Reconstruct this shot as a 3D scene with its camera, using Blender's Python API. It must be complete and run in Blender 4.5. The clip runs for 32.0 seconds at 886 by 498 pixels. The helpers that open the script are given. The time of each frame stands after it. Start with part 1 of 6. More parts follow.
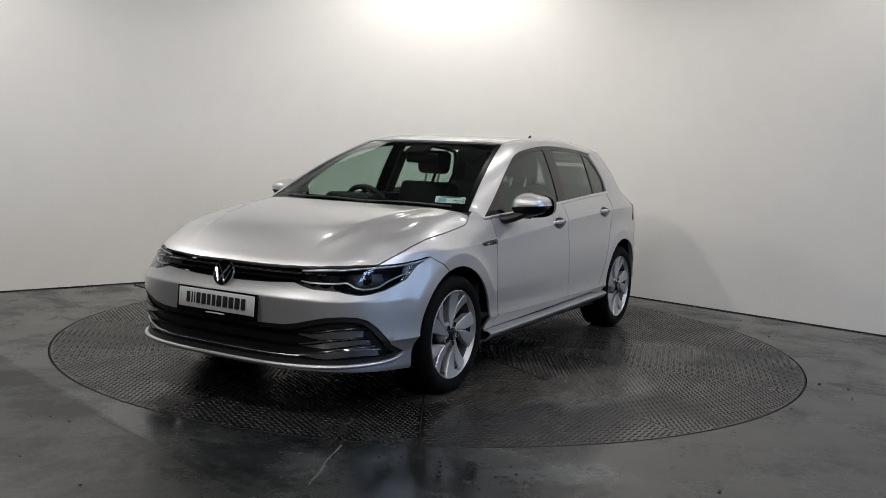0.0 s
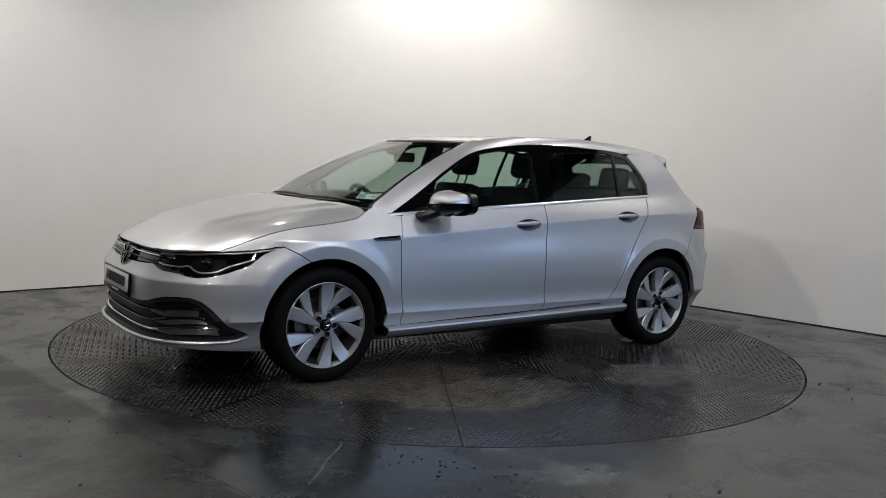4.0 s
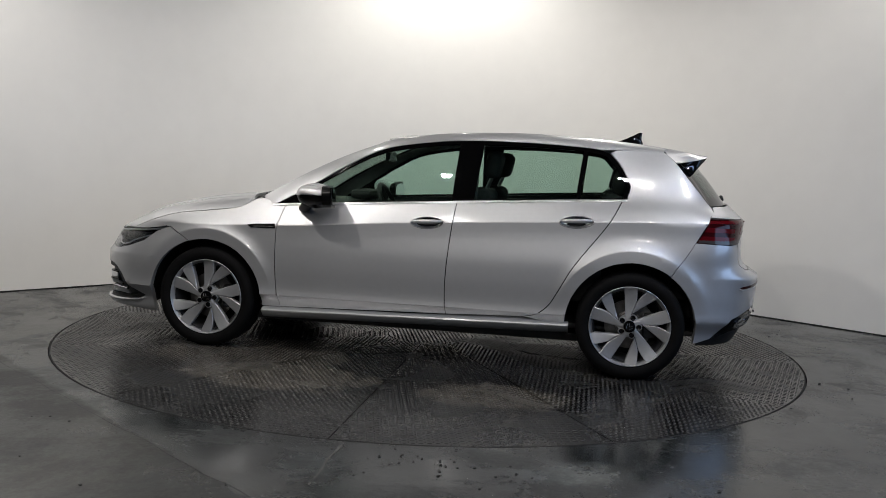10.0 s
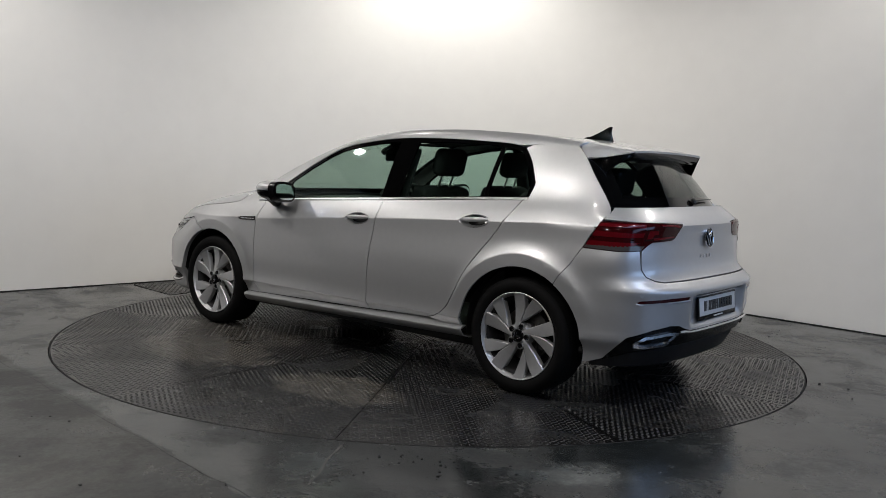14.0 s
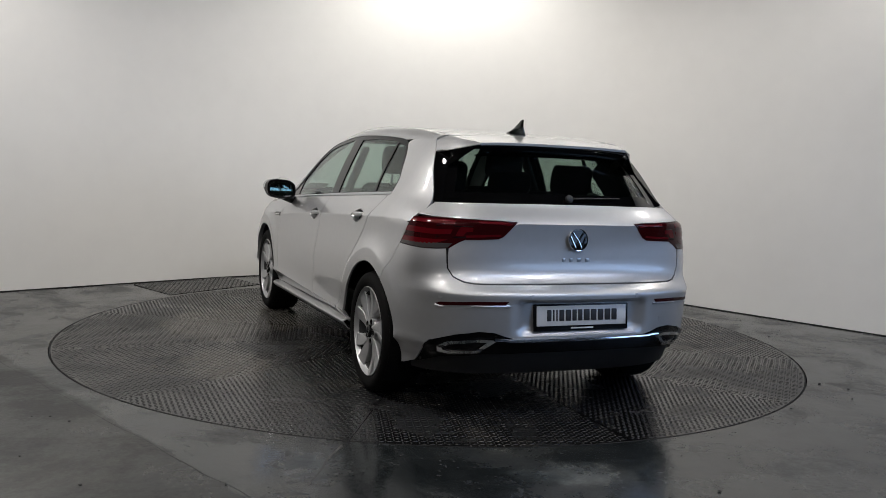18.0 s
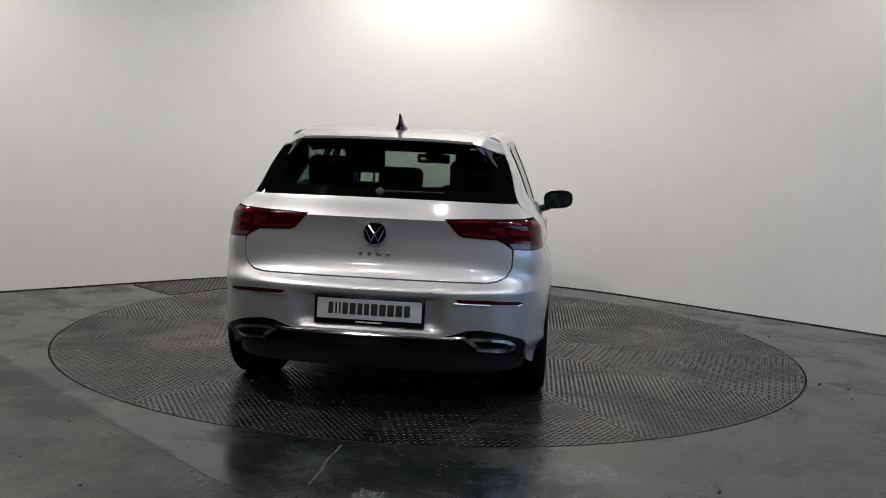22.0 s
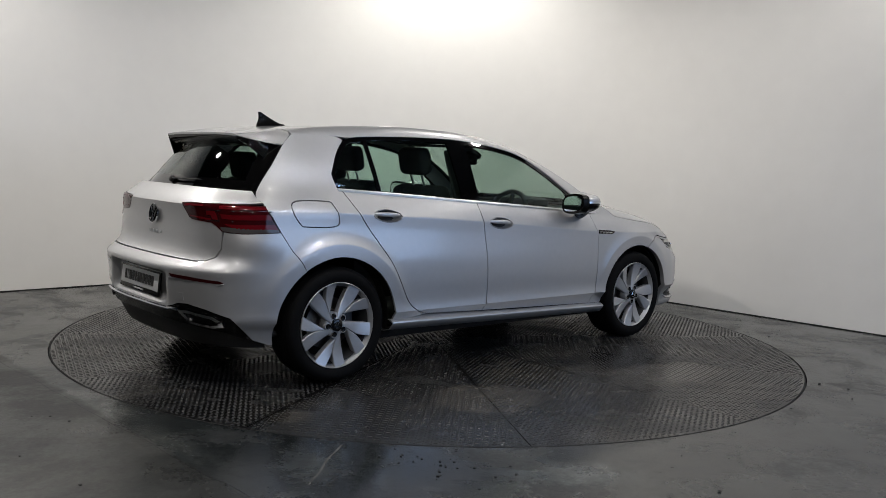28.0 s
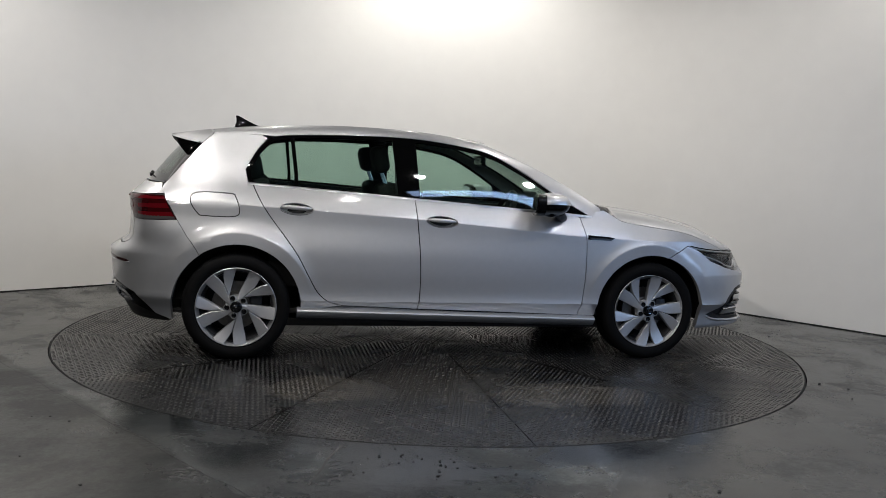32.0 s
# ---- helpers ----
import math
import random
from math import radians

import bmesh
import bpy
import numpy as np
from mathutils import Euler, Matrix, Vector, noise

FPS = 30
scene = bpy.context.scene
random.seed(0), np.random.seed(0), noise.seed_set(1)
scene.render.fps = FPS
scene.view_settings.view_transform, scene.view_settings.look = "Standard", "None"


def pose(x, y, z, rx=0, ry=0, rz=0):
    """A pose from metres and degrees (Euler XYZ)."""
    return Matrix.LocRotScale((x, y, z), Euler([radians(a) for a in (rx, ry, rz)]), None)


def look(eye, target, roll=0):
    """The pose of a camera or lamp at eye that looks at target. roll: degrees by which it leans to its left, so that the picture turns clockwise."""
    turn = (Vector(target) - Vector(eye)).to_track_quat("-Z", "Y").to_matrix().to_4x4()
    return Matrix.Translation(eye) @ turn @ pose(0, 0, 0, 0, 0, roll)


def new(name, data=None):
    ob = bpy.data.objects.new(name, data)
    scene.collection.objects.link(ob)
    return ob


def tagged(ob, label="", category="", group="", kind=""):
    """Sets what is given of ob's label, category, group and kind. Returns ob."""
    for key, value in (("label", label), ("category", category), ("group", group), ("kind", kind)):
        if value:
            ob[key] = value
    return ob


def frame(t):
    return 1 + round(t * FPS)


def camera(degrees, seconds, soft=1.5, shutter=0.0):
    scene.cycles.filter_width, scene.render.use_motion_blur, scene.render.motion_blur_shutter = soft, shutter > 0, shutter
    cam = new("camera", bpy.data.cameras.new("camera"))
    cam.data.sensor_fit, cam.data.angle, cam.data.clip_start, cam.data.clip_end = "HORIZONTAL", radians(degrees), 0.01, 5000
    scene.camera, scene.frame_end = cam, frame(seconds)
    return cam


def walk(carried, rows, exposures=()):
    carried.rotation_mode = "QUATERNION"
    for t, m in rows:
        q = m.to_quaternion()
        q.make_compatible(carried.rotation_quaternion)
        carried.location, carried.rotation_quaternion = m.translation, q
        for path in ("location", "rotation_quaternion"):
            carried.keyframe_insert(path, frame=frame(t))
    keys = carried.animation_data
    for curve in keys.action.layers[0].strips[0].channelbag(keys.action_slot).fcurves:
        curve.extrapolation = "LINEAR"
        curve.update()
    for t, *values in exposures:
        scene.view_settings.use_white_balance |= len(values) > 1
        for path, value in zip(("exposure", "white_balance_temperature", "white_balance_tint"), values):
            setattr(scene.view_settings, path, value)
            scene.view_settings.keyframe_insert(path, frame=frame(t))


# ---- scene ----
cam = camera(53.23, 32.0, soft=0.4)
EYE, LEAN = Vector((0.0, -6.1937, 1.2187)), 2.516
CAM_POSE = look(EYE, EYE + Vector((0.01013, 0.99524, -0.09691)), LEAN)
walk(cam, [(0.0, CAM_POSE), (32.0, CAM_POSE)])

# heading of the car on the turntable, degrees, second by second
HEADINGS = [(0, -120.7), (0.5, -122.7), (1, -125.4), (1.5, -128.6), (2, -131.9), (3, -139.0), (6, -160.8), (9, -182.6),
            (13, -212.0), (19, -254.85), (21, -269.1), (23, -283.4), (28, -319.2), (32, -348.66)]

# ---- light ----
world = bpy.data.worlds.new("world")
scene.world = world
world.use_nodes = True
world.node_tree.nodes["Background"].inputs[0].default_value = (0.55, 0.62, 0.72, 1)
world.node_tree.nodes["Background"].inputs[1].default_value = 0.02


def lamp(name, kind, m, energy, colour, **props):
    data = bpy.data.lights.new(name, kind)
    data.energy, data.color = energy, colour
    for key, value in props.items():
        if key == "size":
            data.shape, data.size, data.size_y = "RECTANGLE", value[0], value[1]
        elif key == "radius":
            data.shadow_soft_size = value
        elif key == "cone":
            data.spot_size, data.spot_blend = radians(value[0]), value[1]
    ob = new(name, data)
    ob.matrix_world = m
    return ob


CEIL, TOP = 3.9, 3.3
WARM, SKY = (1.0, 0.957, 0.91), (0.44, 0.61, 1.0)
# first four placed by reflections and shadows; the other seven are added fill
SPOTS = [(-2.1, -2.3, 3.42, 205), (2.6, -2.75, 3.80, 98), (3.3, 0.2, 3.80, 94), (-3.5, 0.05, 3.36, 140), (-1.0, -3.4, 3.80, 68), (1.1, -3.4, 3.80, 73), (0.0, -1.9, 3.80, 25), (-1.5, 0.9, 3.80, 30), (1.5, 0.9, 3.80, 92), (-2.0, -6.9, 3.80, 176), (0.9, -6.9, 3.80, 160)]   # x, y, z, watts
SKYLIGHT = (2.75, -3.50, 3.7, 0.36, 37.0)    # middle, length, width and turn of the slanting roof opening
EAST = 6.1
OPENING = (-8.6, -1.8, 1.35, 3.3)              # y0, y1, sill and head of the daylit opening in the east wall
SOUTH = -9.3
lamp("wall_spot", "SPOT", look((0.0, 2.1, 3.75), (-0.05, 3.18, 1.6)), 182, (1.0, 0.96, 0.90), radius=0.08, cone=(170, 1.0))
for sxx, syy, szz, watts in SPOTS:
    lamp("ceiling_and_fill_glow", "SPOT", look((sxx, syy, szz), (sxx * 0.5, syy * 0.5, 0.0)), watts, WARM, radius=0.07, cone=(165, 0.8))
lamp("skylight_glow", "AREA", pose(SKYLIGHT[0], SKYLIGHT[1], 3.88, 0, 0, SKYLIGHT[4]), 40, SKY, size=(3.6, 0.34))
lamp("window_glow", "AREA", look((EAST - 0.05, -5.2, 2.32), (0.0, -5.2, 2.32)), 57, SKY, size=(6.6, 1.85))
scene.view_settings.exposure = -0.12


# ---- materials ----
def mat(name, colour, rough=0.5, metal=0.0, vary=0.0, scale=8.0, bump=0.0, bump_scale=60.0, coat=0.0, rough_vary=0.0, spec=0.5, random_vary=0.0, emit=None):
    m = bpy.data.materials.new(name)
    m.use_nodes = True
    nt = m.node_tree
    b = nt.nodes["Principled BSDF"]
    b.inputs["Base Color"].default_value = (*colour, 1)
    b.inputs["Roughness"].default_value = rough
    b.inputs["Metallic"].default_value = metal
    b.inputs["Coat Weight"].default_value = coat
    b.inputs["Coat Roughness"].default_value = 0.03
    b.inputs["Specular IOR Level"].default_value = spec
    if emit:
        b.inputs["Emission Color"].default_value = (*emit[0], 1)
        b.inputs["Emission Strength"].default_value = emit[1]
    tc = nt.nodes.new("ShaderNodeTexCoord")

    def noise_node(s, detail=6.0):
        n = nt.nodes.new("ShaderNodeTexNoise")
        n.inputs["Scale"].default_value, n.inputs["Detail"].default_value = s, detail
        nt.links.new(tc.outputs["Object"], n.inputs["Vector"])
        return n

    def span(src, lo, hi, a=0.3, z=0.7):
        r = nt.nodes.new("ShaderNodeMapRange")
        r.inputs["From Min"].default_value, r.inputs["From Max"].default_value = a, z
        r.inputs["To Min"].default_value, r.inputs["To Max"].default_value = lo, hi
        nt.links.new(src, r.inputs["Value"])
        return r.outputs[0]

    if vary or random_vary:
        mix = nt.nodes.new("ShaderNodeMix")
        mix.data_type, mix.blend_type = "RGBA", "MULTIPLY"
        mix.inputs["Factor"].default_value = 1
        mix.inputs[6].default_value = (*colour, 1)
        src = span(noise_node(scale).outputs[0], 1 - vary, 1 + vary)
        fine = span(noise_node(scale * 7).outputs[0], 1 - vary * 0.5, 1 + vary * 0.5)
        mul = nt.nodes.new("ShaderNodeMath")
        mul.operation = "MULTIPLY"
        nt.links.new(src, mul.inputs[0])
        nt.links.new(fine, mul.inputs[1])
        out = mul.outputs[0]
        if random_vary:
            info = nt.nodes.new("ShaderNodeObjectInfo")
            r2 = span(info.outputs["Random"], 1 - random_vary, 1 + random_vary, 0, 1)
            m2 = nt.nodes.new("ShaderNodeMath")
            m2.operation = "MULTIPLY"
            nt.links.new(out, m2.inputs[0])
            nt.links.new(r2, m2.inputs[1])
            out = m2.outputs[0]
        nt.links.new(out, mix.inputs[7])
        nt.links.new(mix.outputs[2], b.inputs["Base Color"])
    if rough_vary:
        nt.links.new(span(noise_node(scale * 2).outputs[0], rough - rough_vary, rough + rough_vary), b.inputs["Roughness"])
    if bump:
        bn = nt.nodes.new("ShaderNodeBump")
        bn.inputs["Strength"].default_value, bn.inputs["Distance"].default_value = bump, 0.004
        nt.links.new(noise_node(bump_scale).outputs[0], bn.inputs["Height"])
        nt.links.new(bn.outputs[0], b.inputs["Normal"])
    return m


def glass(name, tint, gloss=0.02):
    """Thin sheet: tinted see-through with a gloss that grows towards grazing."""
    m = bpy.data.materials.new(name)
    m.use_nodes = True
    nt = m.node_tree
    nt.nodes.remove(nt.nodes["Principled BSDF"])
    t, g, mix, f, up, add = (nt.nodes.new("ShaderNode" + k) for k in ("BsdfTransparent", "BsdfGlossy", "MixShader", "LayerWeight", "Math", "Math"))
    t.inputs[0].default_value = (*tint, 1)
    g.inputs["Roughness"].default_value = gloss
    f.inputs["Blend"].default_value = 0.5
    up.operation, up.inputs[1].default_value = "POWER", 5.0
    add.operation, add.inputs[1].default_value, add.inputs[2].default_value = "MULTIPLY_ADD", 0.93, 0.045
    nt.links.new(f.outputs["Facing"], up.inputs[0])
    nt.links.new(up.outputs[0], add.inputs[0])
    nt.links.new(add.outputs[0], mix.inputs[0])
    nt.links.new(t.outputs[0], mix.inputs[1])
    nt.links.new(g.outputs[0], mix.inputs[2])
    nt.links.new(mix.outputs[0], nt.nodes["Material Output"].inputs[0])
    return m


def link_up(m, make):
    make(m.node_tree, m.node_tree.nodes["Principled BSDF"])
    return m


PAINT = mat("silver_paint", (0.475, 0.478, 0.486), 0.43, 0.70, vary=0.015, scale=30, coat=1.0)
PAINT.node_tree.nodes["Principled BSDF"].inputs["Coat Roughness"].default_value = 0.09
BLACK = mat("gloss_black", (0.0015, 0.0015, 0.0016), 0.03, spec=0.45)
PLASTIC = mat("black_plastic", (0.007, 0.007, 0.0073), 0.5, vary=0.15, scale=25, bump=0.08, bump_scale=400)
SATIN = mat("satin_black", (0.002, 0.002, 0.0022), 0.25, spec=0.25)
CHROME = mat("chrome", (0.75, 0.76, 0.78), 0.08, 1.0)
SATINCHROME = mat("brushed_silver", (0.6, 0.61, 0.63), 0.28, 1.0)
RUBBER = mat("tyre_rubber", (0.003, 0.003, 0.0032), 0.75, spec=0.12, vary=0.2, scale=20, bump=0.15, bump_scale=200)
ALLOY = mat("alloy", (0.47, 0.475, 0.485), 0.40, 0.7, vary=0.03, scale=40, coat=0.4)
# alloy with the shade inside the wheel put into its colour
SHADEALLOY = mat("shaded_alloy", (0.035, 0.035, 0.037), 0.45, 0.5)
DISC = mat("brake_disc_steel", (0.22, 0.21, 0.2), 0.35, 1.0, vary=0.15, scale=30)
FABRIC = mat("seat_fabric", (0.012, 0.012, 0.0125), 0.9, vary=0.2, scale=60, bump=0.3, bump_scale=500)
TRIM = mat("interior_trim", (0.010, 0.010, 0.0105), 0.6, vary=0.12, scale=40, bump=0.1, bump_scale=300)
HEADLINER = mat("headliner", (0.09, 0.09, 0.085), 0.9, vary=0.05, scale=50)
RED = mat("red_lens", (0.085, 0.003, 0.0055), 0.09, spec=0.35)
DARKRED = mat("dark_red_lens", (0.026, 0.0014, 0.0020), 0.08, spec=0.3)
SMOKE = mat("smoked_lens", (0.05, 0.045, 0.045), 0.08)
LAMPGREY = mat("lamp_reflector_grey", (0.035, 0.036, 0.040), 0.18, 0.9)
WHITEPLATE = mat("number_plate_white", (0.55, 0.56, 0.57), 0.35, vary=0.02, scale=40)
INK = mat("plate_ink", (0.015, 0.015, 0.016), 0.5)
PAPER = mat("paper", (0.72, 0.74, 0.74), 0.6, vary=0.03, scale=60)
BLUEINK = mat("pale_blue_print", (0.22, 0.38, 0.52), 0.6)
GREYINK = mat("grey_print", (0.10, 0.11, 0.12), 0.6)
WINDOW = glass("tinted_window", (0.80, 0.885, 0.845))
SCREEN = glass("windscreen_glass", (0.86, 0.92, 0.885))
DARKWINDOW = glass("dark_tinted_window", (0.62, 0.67, 0.64))
CLEAR = glass("clear_lens", (0.93, 0.94, 0.95))
MIRROR = mat("mirror_glass", (0.8, 0.82, 0.84), 0.02, 1.0)
WALL = mat("wall_paint", (0.70, 0.69, 0.665), 0.62, vary=0.025, scale=0.9, bump=0.05, bump_scale=90)
CEILING = mat("ceiling_paint", (0.05, 0.05, 0.05), 0.8, vary=0.1, scale=2)
DARKWALL = mat("dark_grey_wall", (0.12, 0.125, 0.13), 0.7, vary=0.1, scale=1.5)
CRUMB = mat("rubber_crumb", (0.02, 0.02, 0.02), 0.8)
DAYLIGHT = mat("daylight_sky", (0.3, 0.45, 0.7), 1.0, emit=((0.40, 0.64, 1.0), 1.2))
BULB = mat("spot_lens", (0.8, 0.8, 0.78), 0.3, emit=((1.0, 0.95, 0.88), 14.0))


def floor_paint():
    m = mat("painted_concrete", (0.075, 0.078, 0.080), 0.35)

    def make(nt, b):
        tc = nt.nodes.new("ShaderNodeTexCoord")
        def nz(s, d=8, rough=0.6, dist=0.0):
            n = nt.nodes.new("ShaderNodeTexNoise")
            n.inputs["Scale"].default_value, n.inputs["Detail"].default_value = s, d
            n.inputs["Roughness"].default_value, n.inputs["Distortion"].default_value = rough, dist
            nt.links.new(tc.outputs["Object"], n.inputs["Vector"])
            return n.outputs[0]
        def ramp(src, stops):
            r = nt.nodes.new("ShaderNodeValToRGB")
            while len(r.color_ramp.elements) < len(stops):
                r.color_ramp.elements.new(0.5)
            for e, (p, c) in zip(r.color_ramp.elements, stops):
                e.position, e.color = p, (*c, 1)
            nt.links.new(src, r.inputs[0])
            return r.outputs[0]
        def mixed(kind, fac, a, c):
            x = nt.nodes.new("ShaderNodeMix")
            x.data_type, x.blend_type = "RGBA", kind
            x.inputs["Factor"].default_value = fac
            nt.links.new(a, x.inputs[6])
            nt.links.new(c, x.inputs[7])
            return x.outputs[2]
        base = ramp(nz(0.9, 10, 0.68, 0.3), [(0.34, (0.0045, 0.0058, 0.0064)), (0.5, (0.0135, 0.0155, 0.0160)), (0.66, (0.033, 0.034, 0.032))])
        grain = ramp(nz(22, 8, 0.7), [(0.3, (0.55, 0.55, 0.56)), (0.7, (1.4, 1.4, 1.37))])
        def mathn(op, *args):
            x = nt.nodes.new("ShaderNodeMath")
            x.operation = op
            for i, v in enumerate(args):
                if isinstance(v, (int, float)):
                    x.inputs[i].default_value = v
                else:
                    nt.links.new(v, x.inputs[i])
            return x.outputs[0]
        sep = nt.nodes.new("ShaderNodeSeparateXYZ")
        nt.links.new(tc.outputs["Object"], sep.inputs[0])
        # beyond the long crack the older coat of paint is duller and a little browner
        beyond = mathn("ADD", mathn("MULTIPLY", mathn("ADD", sep.outputs[0], 2.04), -0.733), mathn("MULTIPLY", mathn("ADD", sep.outputs[1], 1.62), -0.681))
        beyond = mathn("ADD", beyond, mathn("MULTIPLY", mathn("SUBTRACT", nz(5, 8, 0.65), 0.5), 0.05))
        old = ramp(mathn("ADD", mathn("MULTIPLY", beyond, 8.0), 0.5), [(0.35, (0, 0, 0)), (0.6, (1, 1, 1))])
        tint = ramp(old, [(0.0, (1, 1, 1)), (1.0, (0.74, 0.72, 0.66))])
        band = mathn("SUBTRACT", 1.0, mathn("MULTIPLY", mathn("ABSOLUTE", mathn("ADD", beyond, 0.07)), 12.0))
        band = mixed("MULTIPLY", 1.0, ramp(band, [(0.0, (0, 0, 0)), (0.5, (1, 1, 1))]), ramp(nz(4, 8, 0.7), [(0.35, (0, 0, 0)), (0.6, (1, 1, 1))]))
        worn = ramp(band, [(0.0, (1, 1, 1)), (1.0, (1.9, 1.88, 1.8))])
        speck = ramp(nz(85, 3, 0.5), [(0.60, (1, 1, 1)), (0.70, (1.7, 1.7, 1.65))])
        pale = ramp(nz(3.1, 10, 0.74, 0.3), [(0.54, (1, 1, 1)), (0.70, (2.4, 2.36, 2.25))])
        colour = mixed("MULTIPLY", 1.0, mixed("MULTIPLY", 1.0, mixed("MULTIPLY", 1.0, mixed("MULTIPLY", 1.0, mixed("MULTIPLY", 1.0, base, grain), worn), tint), speck), pale)
        nt.links.new(colour, b.inputs["Base Color"])
        wet = ramp(nz(1.5, 9, 0.70, 0.3), [(0.40, (0.06, 0.06, 0.06)), (0.50, (0.15, 0.15, 0.15)), (0.60, (0.34, 0.34, 0.34))])
        def patch(x, y, rx, rr, lo, hi):
            mp = nt.nodes.new("ShaderNodeMapping")
            mp.inputs["Location"].default_value, mp.inputs["Scale"].default_value = (-x / rx, -y / rr, 0), (1 / rx, 1 / rr, 1)
            nt.links.new(tc.outputs["Object"], mp.inputs["Vector"])
            ln = nt.nodes.new("ShaderNodeVectorMath")
            ln.operation = "LENGTH"
            nt.links.new(mp.outputs[0], ln.inputs[0])
            return ramp(mathn("ADD", ln.outputs["Value"], mathn("MULTIPLY", mathn("SUBTRACT", nz(6, 10, 0.75, 0.4), 0.5), 2.6)), [(0.45, (lo, lo, lo)), (0.85, (hi, hi, hi))])
        # wet patch with grit before the turntable, pale scrapes beside it
        wet = mixed("MULTIPLY", 1.0, wet, patch(0.02, -2.80, 0.50, 0.22, 0.35, 1.0))
        colour = mixed("MULTIPLY", 1.0, colour, mixed("MULTIPLY", 1.0, patch(0.62, -2.76, 0.34, 0.16, 2.6, 1.0), patch(-0.46, -2.75, 0.20, 0.24, 1.9, 1.0)))
        nt.links.new(colour, b.inputs["Base Color"])
        dull = ramp(old, [(0.0, (0.0, 0.0, 0.0)), (1.0, (0.14, 0.14, 0.14))])
        fine = ramp(nz(45, 8, 0.75), [(0.35, (0, 0, 0)), (0.72, (0.16, 0.16, 0.16))])
        nt.links.new(mixed("ADD", 1.0, mixed("ADD", 1.0, wet, dull), fine), b.inputs["Roughness"])
        bn = nt.nodes.new("ShaderNodeBump")
        bn.inputs["Strength"].default_value, bn.inputs["Distance"].default_value = 0.10, 0.004
        nt.links.new(nz(14, 10, 0.7), bn.inputs["Height"])
        nt.links.new(bn.outputs[0], b.inputs["Normal"])
    return link_up(m, make)


FLOOR = floor_paint()
STAINS = [(0.62, 1.46, 0.42, 0.26, 0.62), (0.95, 0.95, 0.45, 0.35, 0.42), (-0.62, 1.52, 0.30, 0.20, 0.6), (-1.25, 0.36, 0.30, 0.30, 0.5),
          (0.45, -1.62, 0.36, 0.18, 0.5), (-0.85, -1.45, 0.24, 0.22, 0.45), (-0.25, -1.40, 0.40, 0.30, 0.2)]   # x, y, two radii, strength


